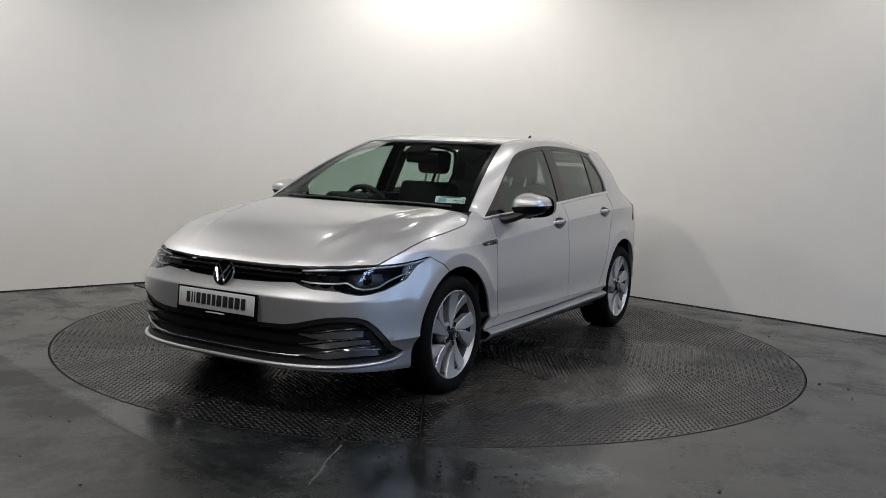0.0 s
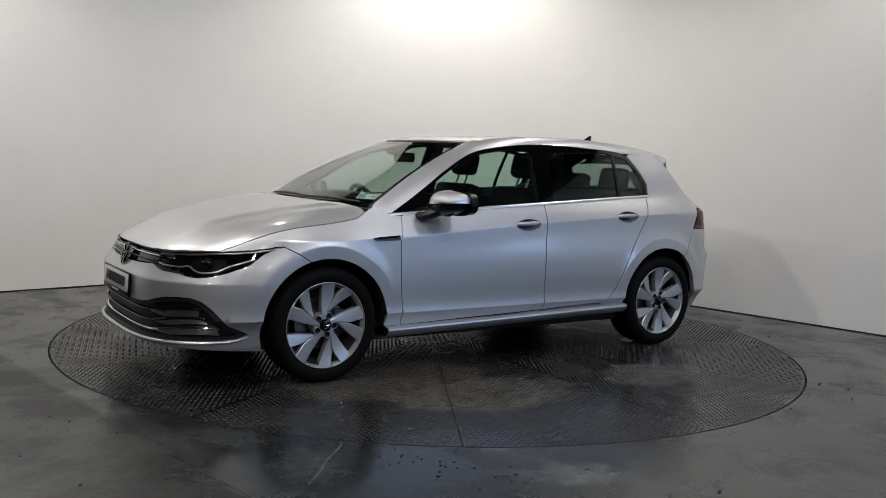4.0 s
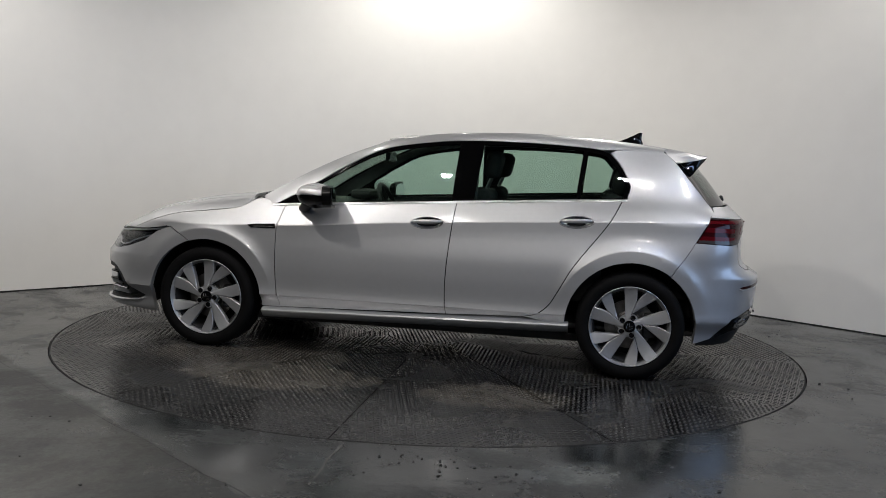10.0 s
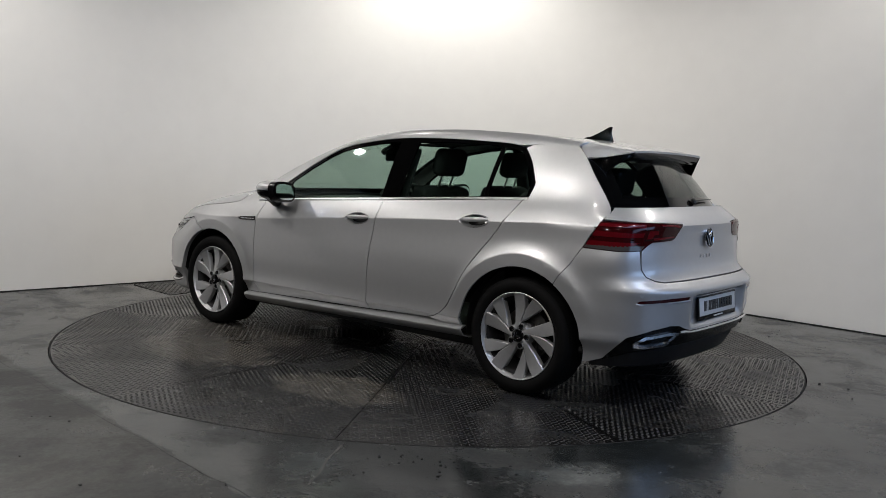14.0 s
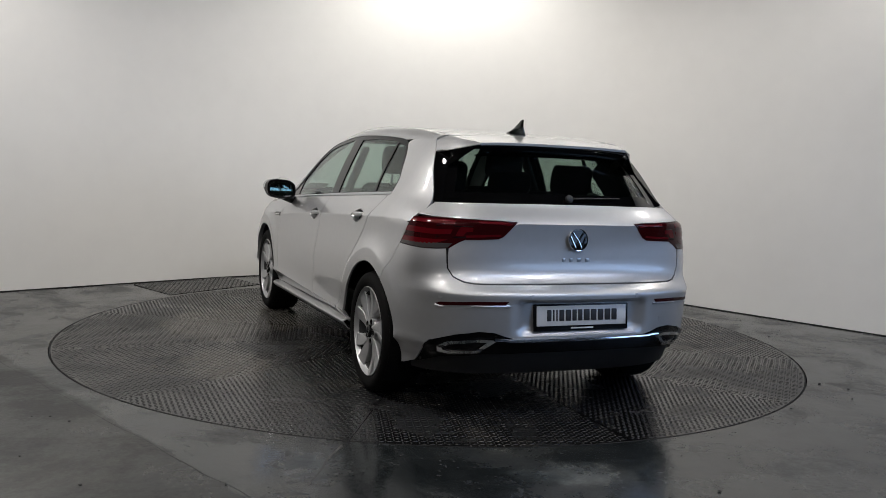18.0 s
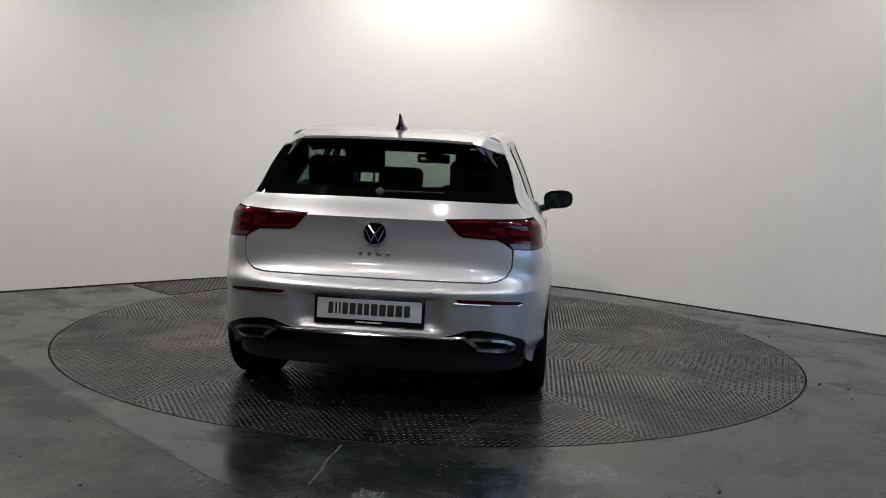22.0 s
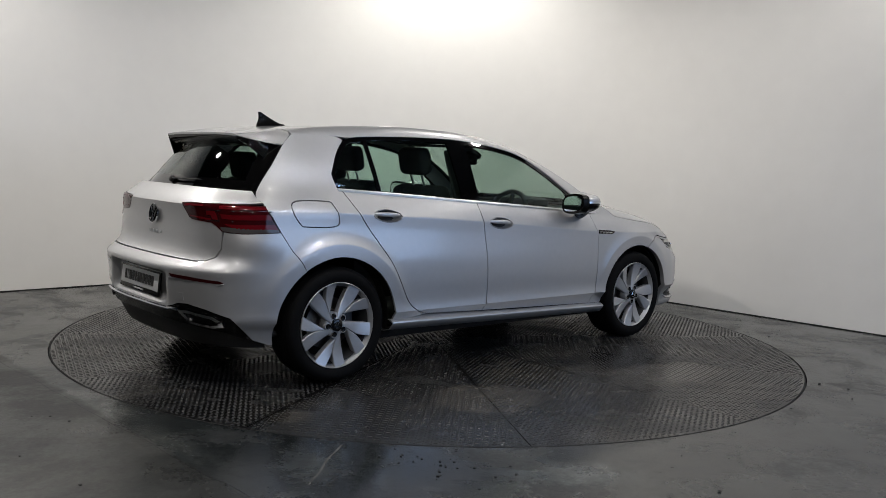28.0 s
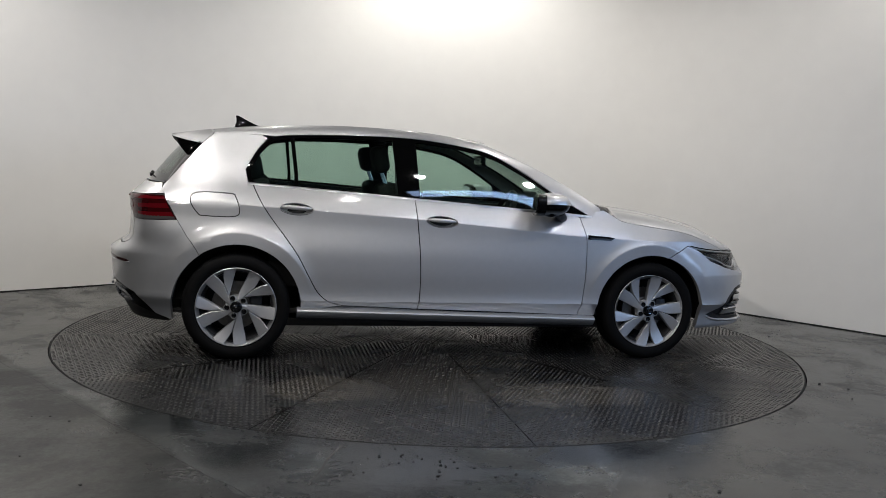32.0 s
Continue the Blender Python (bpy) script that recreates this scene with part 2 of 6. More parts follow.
def tread_plate(name, colour, dust, rough):
    m = mat(name, colour, rough, bump=0.25, bump_scale=70)

    def make(nt, b):
        tc = nt.nodes.new("ShaderNodeTexCoord")
        def nz(s, d=8, r=0.62, dist=0.0):
            n = nt.nodes.new("ShaderNodeTexNoise")
            n.inputs["Scale"].default_value, n.inputs["Detail"].default_value = s, d
            n.inputs["Roughness"].default_value, n.inputs["Distortion"].default_value = r, dist
            nt.links.new(tc.outputs["Object"], n.inputs["Vector"])
            return n.outputs[0]
        def ramp(src, stops):
            r = nt.nodes.new("ShaderNodeValToRGB")
            while len(r.color_ramp.elements) < len(stops):
                r.color_ramp.elements.new(0.5)
            for e, (p, c) in zip(r.color_ramp.elements, stops):
                e.position, e.color = p, (*c, 1)
            nt.links.new(src, r.inputs[0])
            return r.outputs[0]
        def mixed(kind, fac, a, c):
            x = nt.nodes.new("ShaderNodeMix")
            x.data_type, x.blend_type = "RGBA", kind
            if isinstance(fac, float):
                x.inputs["Factor"].default_value = fac
            else:
                nt.links.new(fac, x.inputs["Factor"])
            nt.links.new(a, x.inputs[6])
            nt.links.new(c, x.inputs[7])
            return x.outputs[2]
        k = tuple(c * 0.45 for c in colour)
        base = ramp(nz(1.3, 8, 0.6, 0.4), [(0.32, k), (0.55, colour), (0.72, tuple(c * 1.5 for c in colour))])
        patch = mixed("MULTIPLY", 1.0, ramp(nz(1.1, 6, 0.55, 1.5), [(0.56, (0, 0, 0)), (0.74, (0.7, 0.7, 0.7))]), ramp(nz(9, 8, 0.75), [(0.40, (0, 0, 0)), (0.66, (1, 1, 1))]))
        pale = ramp(nz(16, 6, 0.7), [(0.3, tuple(c * 0.6 for c in dust)), (0.7, dust)])
        # trodden dust beside the doors and round the wheels
        for x, y, rx, rr, k in STAINS:
            mp = nt.nodes.new("ShaderNodeMapping")
            mp.inputs["Location"].default_value = (-x / rx, -y / rr, 0)
            mp.inputs["Scale"].default_value = (1 / rx, 1 / rr, 1)
            nt.links.new(tc.outputs["Object"], mp.inputs["Vector"])
            ln = nt.nodes.new("ShaderNodeVectorMath")
            ln.operation = "LENGTH"
            nt.links.new(mp.outputs[0], ln.inputs[0])
            fall = nt.nodes.new("ShaderNodeMath")
            fall.operation = "MULTIPLY_ADD"
            nt.links.new(nz(3.2, 8, 0.7, 0.6), fall.inputs[0])
            fall.inputs[1].default_value = -2.2
            nt.links.new(ln.outputs["Value"], fall.inputs[2])
            spot = ramp(fall.outputs[0], [(0.0, (k, k, k)), (0.25, (0, 0, 0))])
            patch = mixed("LIGHTEN", 1.0, patch, mixed("MULTIPLY", 1.0, spot, ramp(nz(11, 8, 0.8), [(0.36, (0.15, 0.15, 0.15)), (0.62, (1, 1, 1))])))
        nt.links.new(mixed("MIX", patch, mixed("MULTIPLY", 1.0, base, ramp(nz(30, 6, 0.7), [(0.3, (0.7, 0.7, 0.7)), (0.7, (1.3, 1.3, 1.3))])), pale), b.inputs["Base Color"])
        nt.links.new(ramp(nz(1.7, 6, 0.6, 0.8), [(0.35, (rough - 0.10,) * 3), (0.65, (rough + 0.12,) * 3)]), b.inputs["Roughness"])
    return link_up(m, make)


TREAD = tread_plate("tread_plate", (0.0045, 0.0045, 0.0047), (0.15, 0.134, 0.108), 0.23)
STUD = tread_plate("tread_stud", (0.0062, 0.0062, 0.0064), (0.16, 0.148, 0.128), 0.46)
GAP = mat("dark_gap", (0.006, 0.006, 0.006), 0.8)
SCUFF = mat("pale_scuff", (0.055, 0.055, 0.05), 0.6, vary=0.3, scale=20)


# ---- mesh helpers ----
def mesh_of(bm, name, material, smooth=True):
    me = bpy.data.meshes.new(name)
    bm.normal_update()
    bm.to_mesh(me)
    bm.free()
    me.materials.append(material)
    if smooth:
        me.polygons.foreach_set("use_smooth", [True] * len(me.polygons))
        me.set_sharp_from_angle(angle=radians(38))
    return me


def part(name, bm, material, parent=None, label="", smooth=True):
    ob = new(name, mesh_of(bm, name, material, smooth))
    ob.parent = parent
    return tagged(ob, label)


def thing(name, label, category, group="", kind="", at=None):
    ob = new(name)
    ob.empty_display_size = 0.2
    if at is not None:
        ob.matrix_world = at
    return tagged(ob, label, category, group, kind)


def box(size, at=(0, 0, 0), bevel=0.0, turn=None, seg=2, bm=None):
    b = bmesh.new()
    bmesh.ops.create_cube(b, size=1)
    bmesh.ops.scale(b, vec=size, verts=b.verts)
    if bevel:
        bmesh.ops.bevel(b, geom=b.edges[:], offset=bevel, segments=seg, affect="EDGES", profile=0.5)
    m = Matrix.Translation(at) @ (turn if turn is not None else Matrix.Identity(4))
    bmesh.ops.transform(b, matrix=m, verts=b.verts)
    return joined(bm, b) if bm else b


def joined(a, b):
    """Adds b to a."""
    me = bpy.data.meshes.new("tmp")
    b.to_mesh(me)
    b.free()
    a.from_mesh(me)
    bpy.data.meshes.remove(me)
    return a


def lathe(profile, n=64, axis="y", m=None, cap=False):
    """Turns (radius, along) pairs round an axis."""
    b = bmesh.new()
    rings = []
    for r, h in profile:
        ring = []
        for k in range(n):
            a = 2 * math.pi * k / n
            c, s = r * math.cos(a), r * math.sin(a)
            ring.append(b.verts.new((c, h, s) if axis == "y" else (c, s, h) if axis == "z" else (h, c, s)))
        rings.append(ring)
    for p, q in zip(rings, rings[1:]):
        for k in range(n):
            b.faces.new((p[k], p[(k + 1) % n], q[(k + 1) % n], q[k]))
    for ring in (rings[0], rings[-1]) if cap else ():
        if (ring[0].co - ring[n // 2].co).length > 1e-4:
            b.faces.new(ring)
    bmesh.ops.remove_doubles(b, verts=b.verts, dist=1e-6)
    bmesh.ops.recalc_face_normals(b, faces=b.faces)
    if m is not None:
        bmesh.ops.transform(b, matrix=m, verts=b.verts)
    return b


def grid_mesh(pts, closed=False):
    """Skin over rows of points, all rows alike in length."""
    b = bmesh.new()
    rows = [[b.verts.new(p) for p in row] for row in pts]
    for p, q in zip(rows, rows[1:]):
        n = len(p)
        for k in range(n if closed else n - 1):
            b.faces.new((p[k], p[(k + 1) % n], q[(k + 1) % n], q[k]))
    return b


def thicken(b, depth, toward=None):
    """Closes an open skin with a rim and a back, depth metres along its normals (inward)."""
    if toward is not None:
        b.normal_update()
        s = sum((f.normal.dot(Vector(toward)) * f.calc_area() for f in b.faces), 0.0)
        if s < 0:
            bmesh.ops.reverse_faces(b, faces=b.faces)
    b.normal_update()
    front, n0 = list(b.faces), {v: v.normal.copy() for v in b.verts}
    back = {v: b.verts.new(v.co - n0[v] * depth) for v in list(b.verts)}
    rim = [e for e in b.edges if e.is_boundary]
    loops = [(e.link_loops[0].vert, e.link_loops[0].link_loop_next.vert) for e in rim]
    for f in front:
        b.faces.new([back[v] for v in reversed(f.verts)])
    for u, v in loops:
        b.faces.new((v, u, back[u], back[v]))
    return b


def mirrored(bm):
    b = bm.copy()
    for v in b.verts:
        v.co.y = -v.co.y
    bmesh.ops.reverse_faces(b, faces=b.faces)
    return b


def spline(pts, n=6, closed=False):
    """Catmull-Rom through points of any dimension."""
    p = np.array(pts, float)
    out = []
    cnt = len(p)
    for i in range(cnt if closed else cnt - 1):
        a, b_, c, d = (p[(i - 1) % cnt] if closed or i > 0 else 2 * p[0] - p[1]), p[i], p[(i + 1) % cnt], (p[(i + 2) % cnt] if closed or i + 2 < cnt else 2 * p[-1] - p[-2])
        for k in range(n):
            t = k / n
            out.append(0.5 * (2 * b_ + (c - a) * t + (2 * a - 5 * b_ + 4 * c - d) * t * t + (3 * b_ - a - 3 * c + d) * t ** 3))
    if not closed:
        out.append(p[-1])
    return [tuple(q) for q in out]


def tube(path, radius, n=10, flat=1.0, taper=None):
    """A rod along 3D points; flat squeezes it along its second cross direction."""
    pts = [Vector(q) for q in path]
    rows = []
    for i, q in enumerate(pts):
        d = (pts[min(i + 1, len(pts) - 1)] - pts[max(i - 1, 0)]).normalized()
        a = d.cross(Vector((0, 0, 1)))
        a = a.normalized() if a.length > 1e-3 else Vector((1, 0, 0))
        c = d.cross(a)
        r = radius * (taper(i / (len(pts) - 1)) if taper else 1)
        rows.append([q + r * (math.cos(2 * math.pi * k / n) * a + flat * math.sin(2 * math.pi * k / n) * c) for k in range(n)])
    b = grid_mesh(rows, closed=True)
    b.verts.ensure_lookup_table()
    b.faces.new(b.verts[:n])
    b.faces.new(b.verts[-n:])
    bmesh.ops.recalc_face_normals(b, faces=b.faces)
    return b


# ---- shape of the car body: x forward, y to its left, z up; the middle lies between the axles ----
def pch(xs, ys, x):
    """Smooth curve through the knots (monotone cubic), straight beyond the ends. Knots may differ from point to point."""
    x = np.atleast_1d(np.asarray(x, float))
    shape = x.shape
    x = x.ravel()
    n = len(x)
    xs = [np.broadcast_to(np.asarray(a, float), shape).ravel() for a in xs]
    ys = [np.broadcast_to(np.asarray(a, float), shape).ravel() for a in ys]
    if xs[0][0] > xs[-1][0]:
        xs, ys = xs[::-1], ys[::-1]
    xs, ys = np.array(xs), np.array(ys)
    h = np.diff(xs, axis=0)
    d = np.diff(ys, axis=0) / h
    m = np.empty_like(ys)
    m[0], m[-1] = d[0], d[-1]
    w1, w2 = 2 * h[1:] + h[:-1], h[1:] + 2 * h[:-1]
    with np.errstate(all="ignore"):
        m[1:-1] = np.where(d[:-1] * d[1:] > 0, (w1 + w2) / (w1 / d[:-1] + w2 / d[1:]), 0)
    i = np.clip((xs <= x).sum(axis=0) - 1, 0, len(h) - 1)
    k = np.arange(n)
    hh, x0, y0, y1, m0, m1 = h[i, k], xs[i, k], ys[i, k], ys[i + 1, k], m[i, k], m[i + 1, k]
    t = (x - x0) / hh
    a = np.clip(t, 0, 1)
    v = y0 * (1 + 2 * a) * (1 - a) ** 2 + hh * m0 * a * (1 - a) ** 2 + y1 * a * a * (3 - 2 * a) + hh * m1 * a * a * (a - 1)
    v = v + np.where(t < 0, (x - xs[0]) * m[0], 0) + np.where(t > 1, (x - xs[-1]) * m[-1], 0)
    return v.reshape(shape)


def sm(a, b, x):
    t = np.clip((x - a) / (b - a), 0, 1)
    return t * t * (3 - 2 * t)


XF, XR, AX, HZ = 1.35, -1.40, 1.3095, 0.3125
UF, UR = XF + 1.15, XR - 1.05


def crease(x):
    return pch((1.6, .86, .216, -.458, -1.4, -1.757), (.768, .790, .838, .882, .930, .951), x)


def belt(x):
    return pch((1.35, .9, -.25, -1.25, -1.7), (.885, .914, .987, 1.046, 1.068), x)


def side_y(x, z):
    """Half width of the body between the corners."""
    x, z = np.broadcast_arrays(np.atleast_1d(np.asarray(x, float)), np.atleast_1d(np.asarray(z, float)))
    c, b = crease(x), belt(x)
    y1 = pch((1.7, 1.35, .9, 0, -1, -1.4, -1.8), (.845, .846, .846, .833, .817, .808, .804), x)
    y2 = pch((1.7, 1.35, .9, .3, -.25, -1.25, -1.42, -1.7), (.770, .770, .775, .776, .766, .718, .718, .712), x)
    y3 = pch((.9, .2, -.3, -1., -1.42, -1.7), (.560, .588, .598, .576, .538, .532), x)
    lower = np.where(z < .362, pch((.15, .22, .275, .32, .362), (.77, .812, .819, .833, .866), z), pch((.362, .40, .44, .52, .62, c - .06, c), (.866, .860, .859, .8605, .8575, y1 + .004, y1), z))
    upper = pch((c, (c + b) / 2, b, 1.2, 1.37), (y1, y1 - .46 * (y1 - y2), y2, y2 + (y3 - y2) * (1.2 - b) / (1.37 - b) * .90, y3), z)
    return np.where(z <= c, lower, upper)


def flare(x, z):
    """Swelling of the wings towards the wheel arches, with a sharp ring round each."""
    f = 0
    for ax, r in ((AX, .437), (-AX, .447)):
        d = np.hypot(x - ax, z - HZ)
        w = np.clip((z - HZ) / np.maximum(d, 1e-6), 0, 1)
        u = np.clip((r - d) / .07, 0, 1)
        f = f + np.where(d > r, .019 * w * np.clip(1 - (d - r) / .080, 0, 1) ** 2, .019 * w * (1 - .42 * u) + .006 * (1 - w) * u)
    return f


def nose(z):
    return pch((.17, .195, .21, .226, .24, .27, .30, .42, .54, .552, .560, .60, .64, .70, .74, .80, .9), (2.12, 2.180, 2.194, 2.195, 2.190, 2.184, 2.183, 2.185, 2.186, 2.186, 2.180, 2.150, 2.134, 2.106, 2.06, 1.97, 1.9), z)


def tail(z):
    z = np.atleast_1d(np.asarray(z, float))
    low = pch((.17, .25, .40, .57, .612, .62, .645, .665, .70, .76, .83, .90, .945), (-1.98, -2.04, -2.085, -2.100, -2.102, -2.099, -2.064, -2.030, -1.993, -1.978, -1.977, -1.983, -1.992), z)
    return np.where(z < .945, low, pch((.945, .97, 1.03, 1.15, 1.36), (-1.992, -1.970, -1.905, -1.84, -1.74), z))


def f_mn(z):
    return pch((.2, .45, .6, .7, .8), (3.6, 3.7, 3.8, 3.6, 3.4), z), pch((.2, .45, .6, .7, .8), (3.2, 3.0, 2.65, 2.2, 2.1), z)


def r_mn(z):
    return pch((.3, .55, .62, .68, .75, .95, 1.36), (2.8, 2.8, 2.9, 2.9, 3.0, 2.8, 2.4), z), pch((.3, .55, .62, .68, .75, .95, 1.03, 1.36), (5.2, 5.5, 6.0, 6.5, 7.0, 6.0, 5.0, 3.6), z)


def taper(x, z):
    """The flank draws in a little towards the rear, before the corner."""
    f = np.clip((XR - x) / (XR - pch((.17, .5, .85, .97, 1.03, 1.15, 1.36), (-2.03, -2.06, -2.03, -1.98, -1.905, -1.84, -1.74), z)), 0, 1.1)
    return 1 - (.06 + .08 * (1 - sm(.62, .80, z))) * f * f / (f + .15)


def side(x, z):
    """y of the left flank at (x, z), corners included."""
    x, z = np.broadcast_arrays(np.atleast_1d(np.asarray(x, float)), np.atleast_1d(np.asarray(z, float)))
    y = side_y(np.clip(x, XR, XF), z)
    m, n = f_mn(z)
    y = y * np.clip(1 - np.clip((x - XF) / (nose(z) - XF), 0, 1) ** n, 0, 1) ** (1 / m)
    m, n = r_mn(z)
    y = y * taper(x, z) * np.clip(1 - np.clip((XR - x) / (XR - tail(z)), 0, 1) ** n, 0, 1) ** (1 / m)
    return y + flare(x, z)


def plan(z, q, end):
    """Outline of one corner at each height z: x, y at the fraction q of its length from flank to middle."""
    z, q = np.atleast_1d(z), np.atleast_1d(q)
    m, n = (f_mn if end > 0 else r_mn)(z)
    xa = XF if end > 0 else XR
    tip, w = (nose if end > 0 else tail)(z), side_y(np.full(z.shape, xa), z)
    phi = np.linspace(0, 1, 109) ** 3 * math.pi / 2
    xs = xa + (tip - xa)[:, None] * np.sin(phi)[None] ** (2 / n)[:, None]
    ys = w[:, None] * np.clip(np.cos(phi)[None], 0, 1) ** (2 / m)[:, None]
    if end < 0:
        ys = ys * taper(xs, np.repeat(z[:, None], xs.shape[1], 1))
    ln = np.concatenate([np.zeros((len(z), 1)), np.cumsum(np.hypot(np.diff(xs, axis=1), np.diff(ys, axis=1)), axis=1)], axis=1)
    ln /= ln[:, -1:]
    x = np.array([np.interp(a, l, b) for a, l, b in zip(q, ln, xs)])
    y = np.array([np.interp(a, l, b) for a, l, b in zip(q, ln, ys)])
    return x, y, xs, ys, ln


def skin(u, z):
    """Body surface: u is x along the flank and runs on round the corners to the middle (UF, UR) and past it to the right side."""
    u, z = np.array(u, float), np.array(z, float)
    flip = np.where((u > UF) | (u < UR), -1.0, 1.0)
    u = np.where(u > UF, 2 * UF - u, np.where(u < UR, 2 * UR - u, u))
    x, y = u.copy(), np.zeros_like(u)
    mid = (u >= XR) & (u <= XF)
    if mid.any():
        y[mid] = side_y(u[mid], z[mid])
    for end, sel in ((1, u > XF), (-1, u < XR)):
        if sel.any():
            q = (u[sel] - XF) / (UF - XF) if end > 0 else (XR - u[sel]) / (XR - UR)
            x[sel], y[sel] = plan(z[sel], q, end)[:2]
    y = y + np.where(np.abs(x) < 1.9, flare(x, z), 0) * (y > 0.3)
    # pocket for the rear number plate
    x = x + np.where(x < -1.9, .042 * (1 - sm(.285, .385, np.abs(y))) * sm(.425, .45, z) * (1 - sm(.575, .60, z)), 0)
    return np.stack([x, y * flip, z], -1)


def pane_fit():
    """A smooth surface, cubic in length and square in height, through the upper flank."""
    gx, gz = (g.ravel() for g in np.meshgrid(np.linspace(-1.25, .80, 60), np.linspace(.96, 1.35, 30)))
    ok = (gz > belt(gx)) & (gz < 1.365 - .62 * np.clip(gx - .15, 0, 1))
    gx, gz = gx[ok], gz[ok]
    a = np.stack([gx ** i * gz ** j for i in range(4) for j in range(3)], 1)
    return np.linalg.lstsq(a, side(gx, gz), rcond=None)[0]


PANE = pane_fit()


def pane(x, z):
    x, z = np.array(x, float), np.array(z, float)
    y = sum(c * x ** i * z ** j for c, (i, j) in zip(PANE, [(i, j) for i in range(4) for j in range(3)]))
    return np.stack([x, y, z], -1)


def sx(x, z):
    """Domain point of (x, z) on the left flank."""
    if XR <= x <= XF:
        return (x, z)
    end = 1 if x > XF else -1
    _, _, xs, ys, ln = plan([z], [0], end)
    q = np.interp(abs(x), np.abs(xs[0]), ln[0])
    return (XF + q * (UF - XF), z) if end > 0 else (XR - q * (XR - UR), z)


def fy(y, z, end=1):
    """Domain point of (y, z) on the front (or, with end -1, the rear)."""
    _, _, xs, ys, ln = plan([z], [0], end)
    q = np.interp(abs(y), ys[0][::-1], ln[0][::-1])
    u = XF + q * (UF - XF) if end > 0 else XR - q * (XR - UR)
    c = UF if end > 0 else UR
    return (2 * c - u if y < 0 else u, z)


def ry(y, z):
    return fy(y, z, -1)


def both(half, c):
    """A half outline, from the middle round and back to the middle, and its mirror image."""
    return list(half) + [(2 * c - u, z) for u, z in reversed(half)]


def inset(loop, d):
    """Shrinks a closed 2D outline by d."""
    p = np.array(loop, float)
    area = 0.5 * np.sum(p[:, 0] * np.roll(p[:, 1], -1) - np.roll(p[:, 0], -1) * p[:, 1])
    s = 1 if area > 0 else -1
    a, b = p - np.roll(p, 1, 0), np.roll(p, -1, 0) - p
    a /= np.linalg.norm(a, axis=1)[:, None] + 1e-12
    b /= np.linalg.norm(b, axis=1)[:, None] + 1e-12
    na, nb = np.stack([-a[:, 1], a[:, 0]], 1) * s, np.stack([-b[:, 1], b[:, 0]], 1) * s
    k = na + nb
    k /= np.maximum((k * na).sum(1), 0.5)[:, None] + 1e-9
    return p + d * k


def dense(loop, h):
    out = []
    p = [np.array(q, float) for q in loop]
    for a, b in zip(p, p[1:] + p[:1]):
        n = max(1, int(math.ceil(np.linalg.norm(b - a) / h)))
        out += [a + (b - a) * k / n for k in range(n) if np.linalg.norm(b - a) > 1e-5]
    return np.array(out)


def inside(p, loop):
    x, y = p[:, 0], p[:, 1]
    hit = np.zeros(len(p), bool)
    for a, b in zip(loop, np.roll(loop, -1, 0)):
        c = (a[1] > y) != (b[1] > y)
        with np.errstate(all="ignore"):
            hit ^= c & (x < (b[0] - a[0]) * (y - a[1]) / (b[1] - a[1]) + a[0])
    return hit


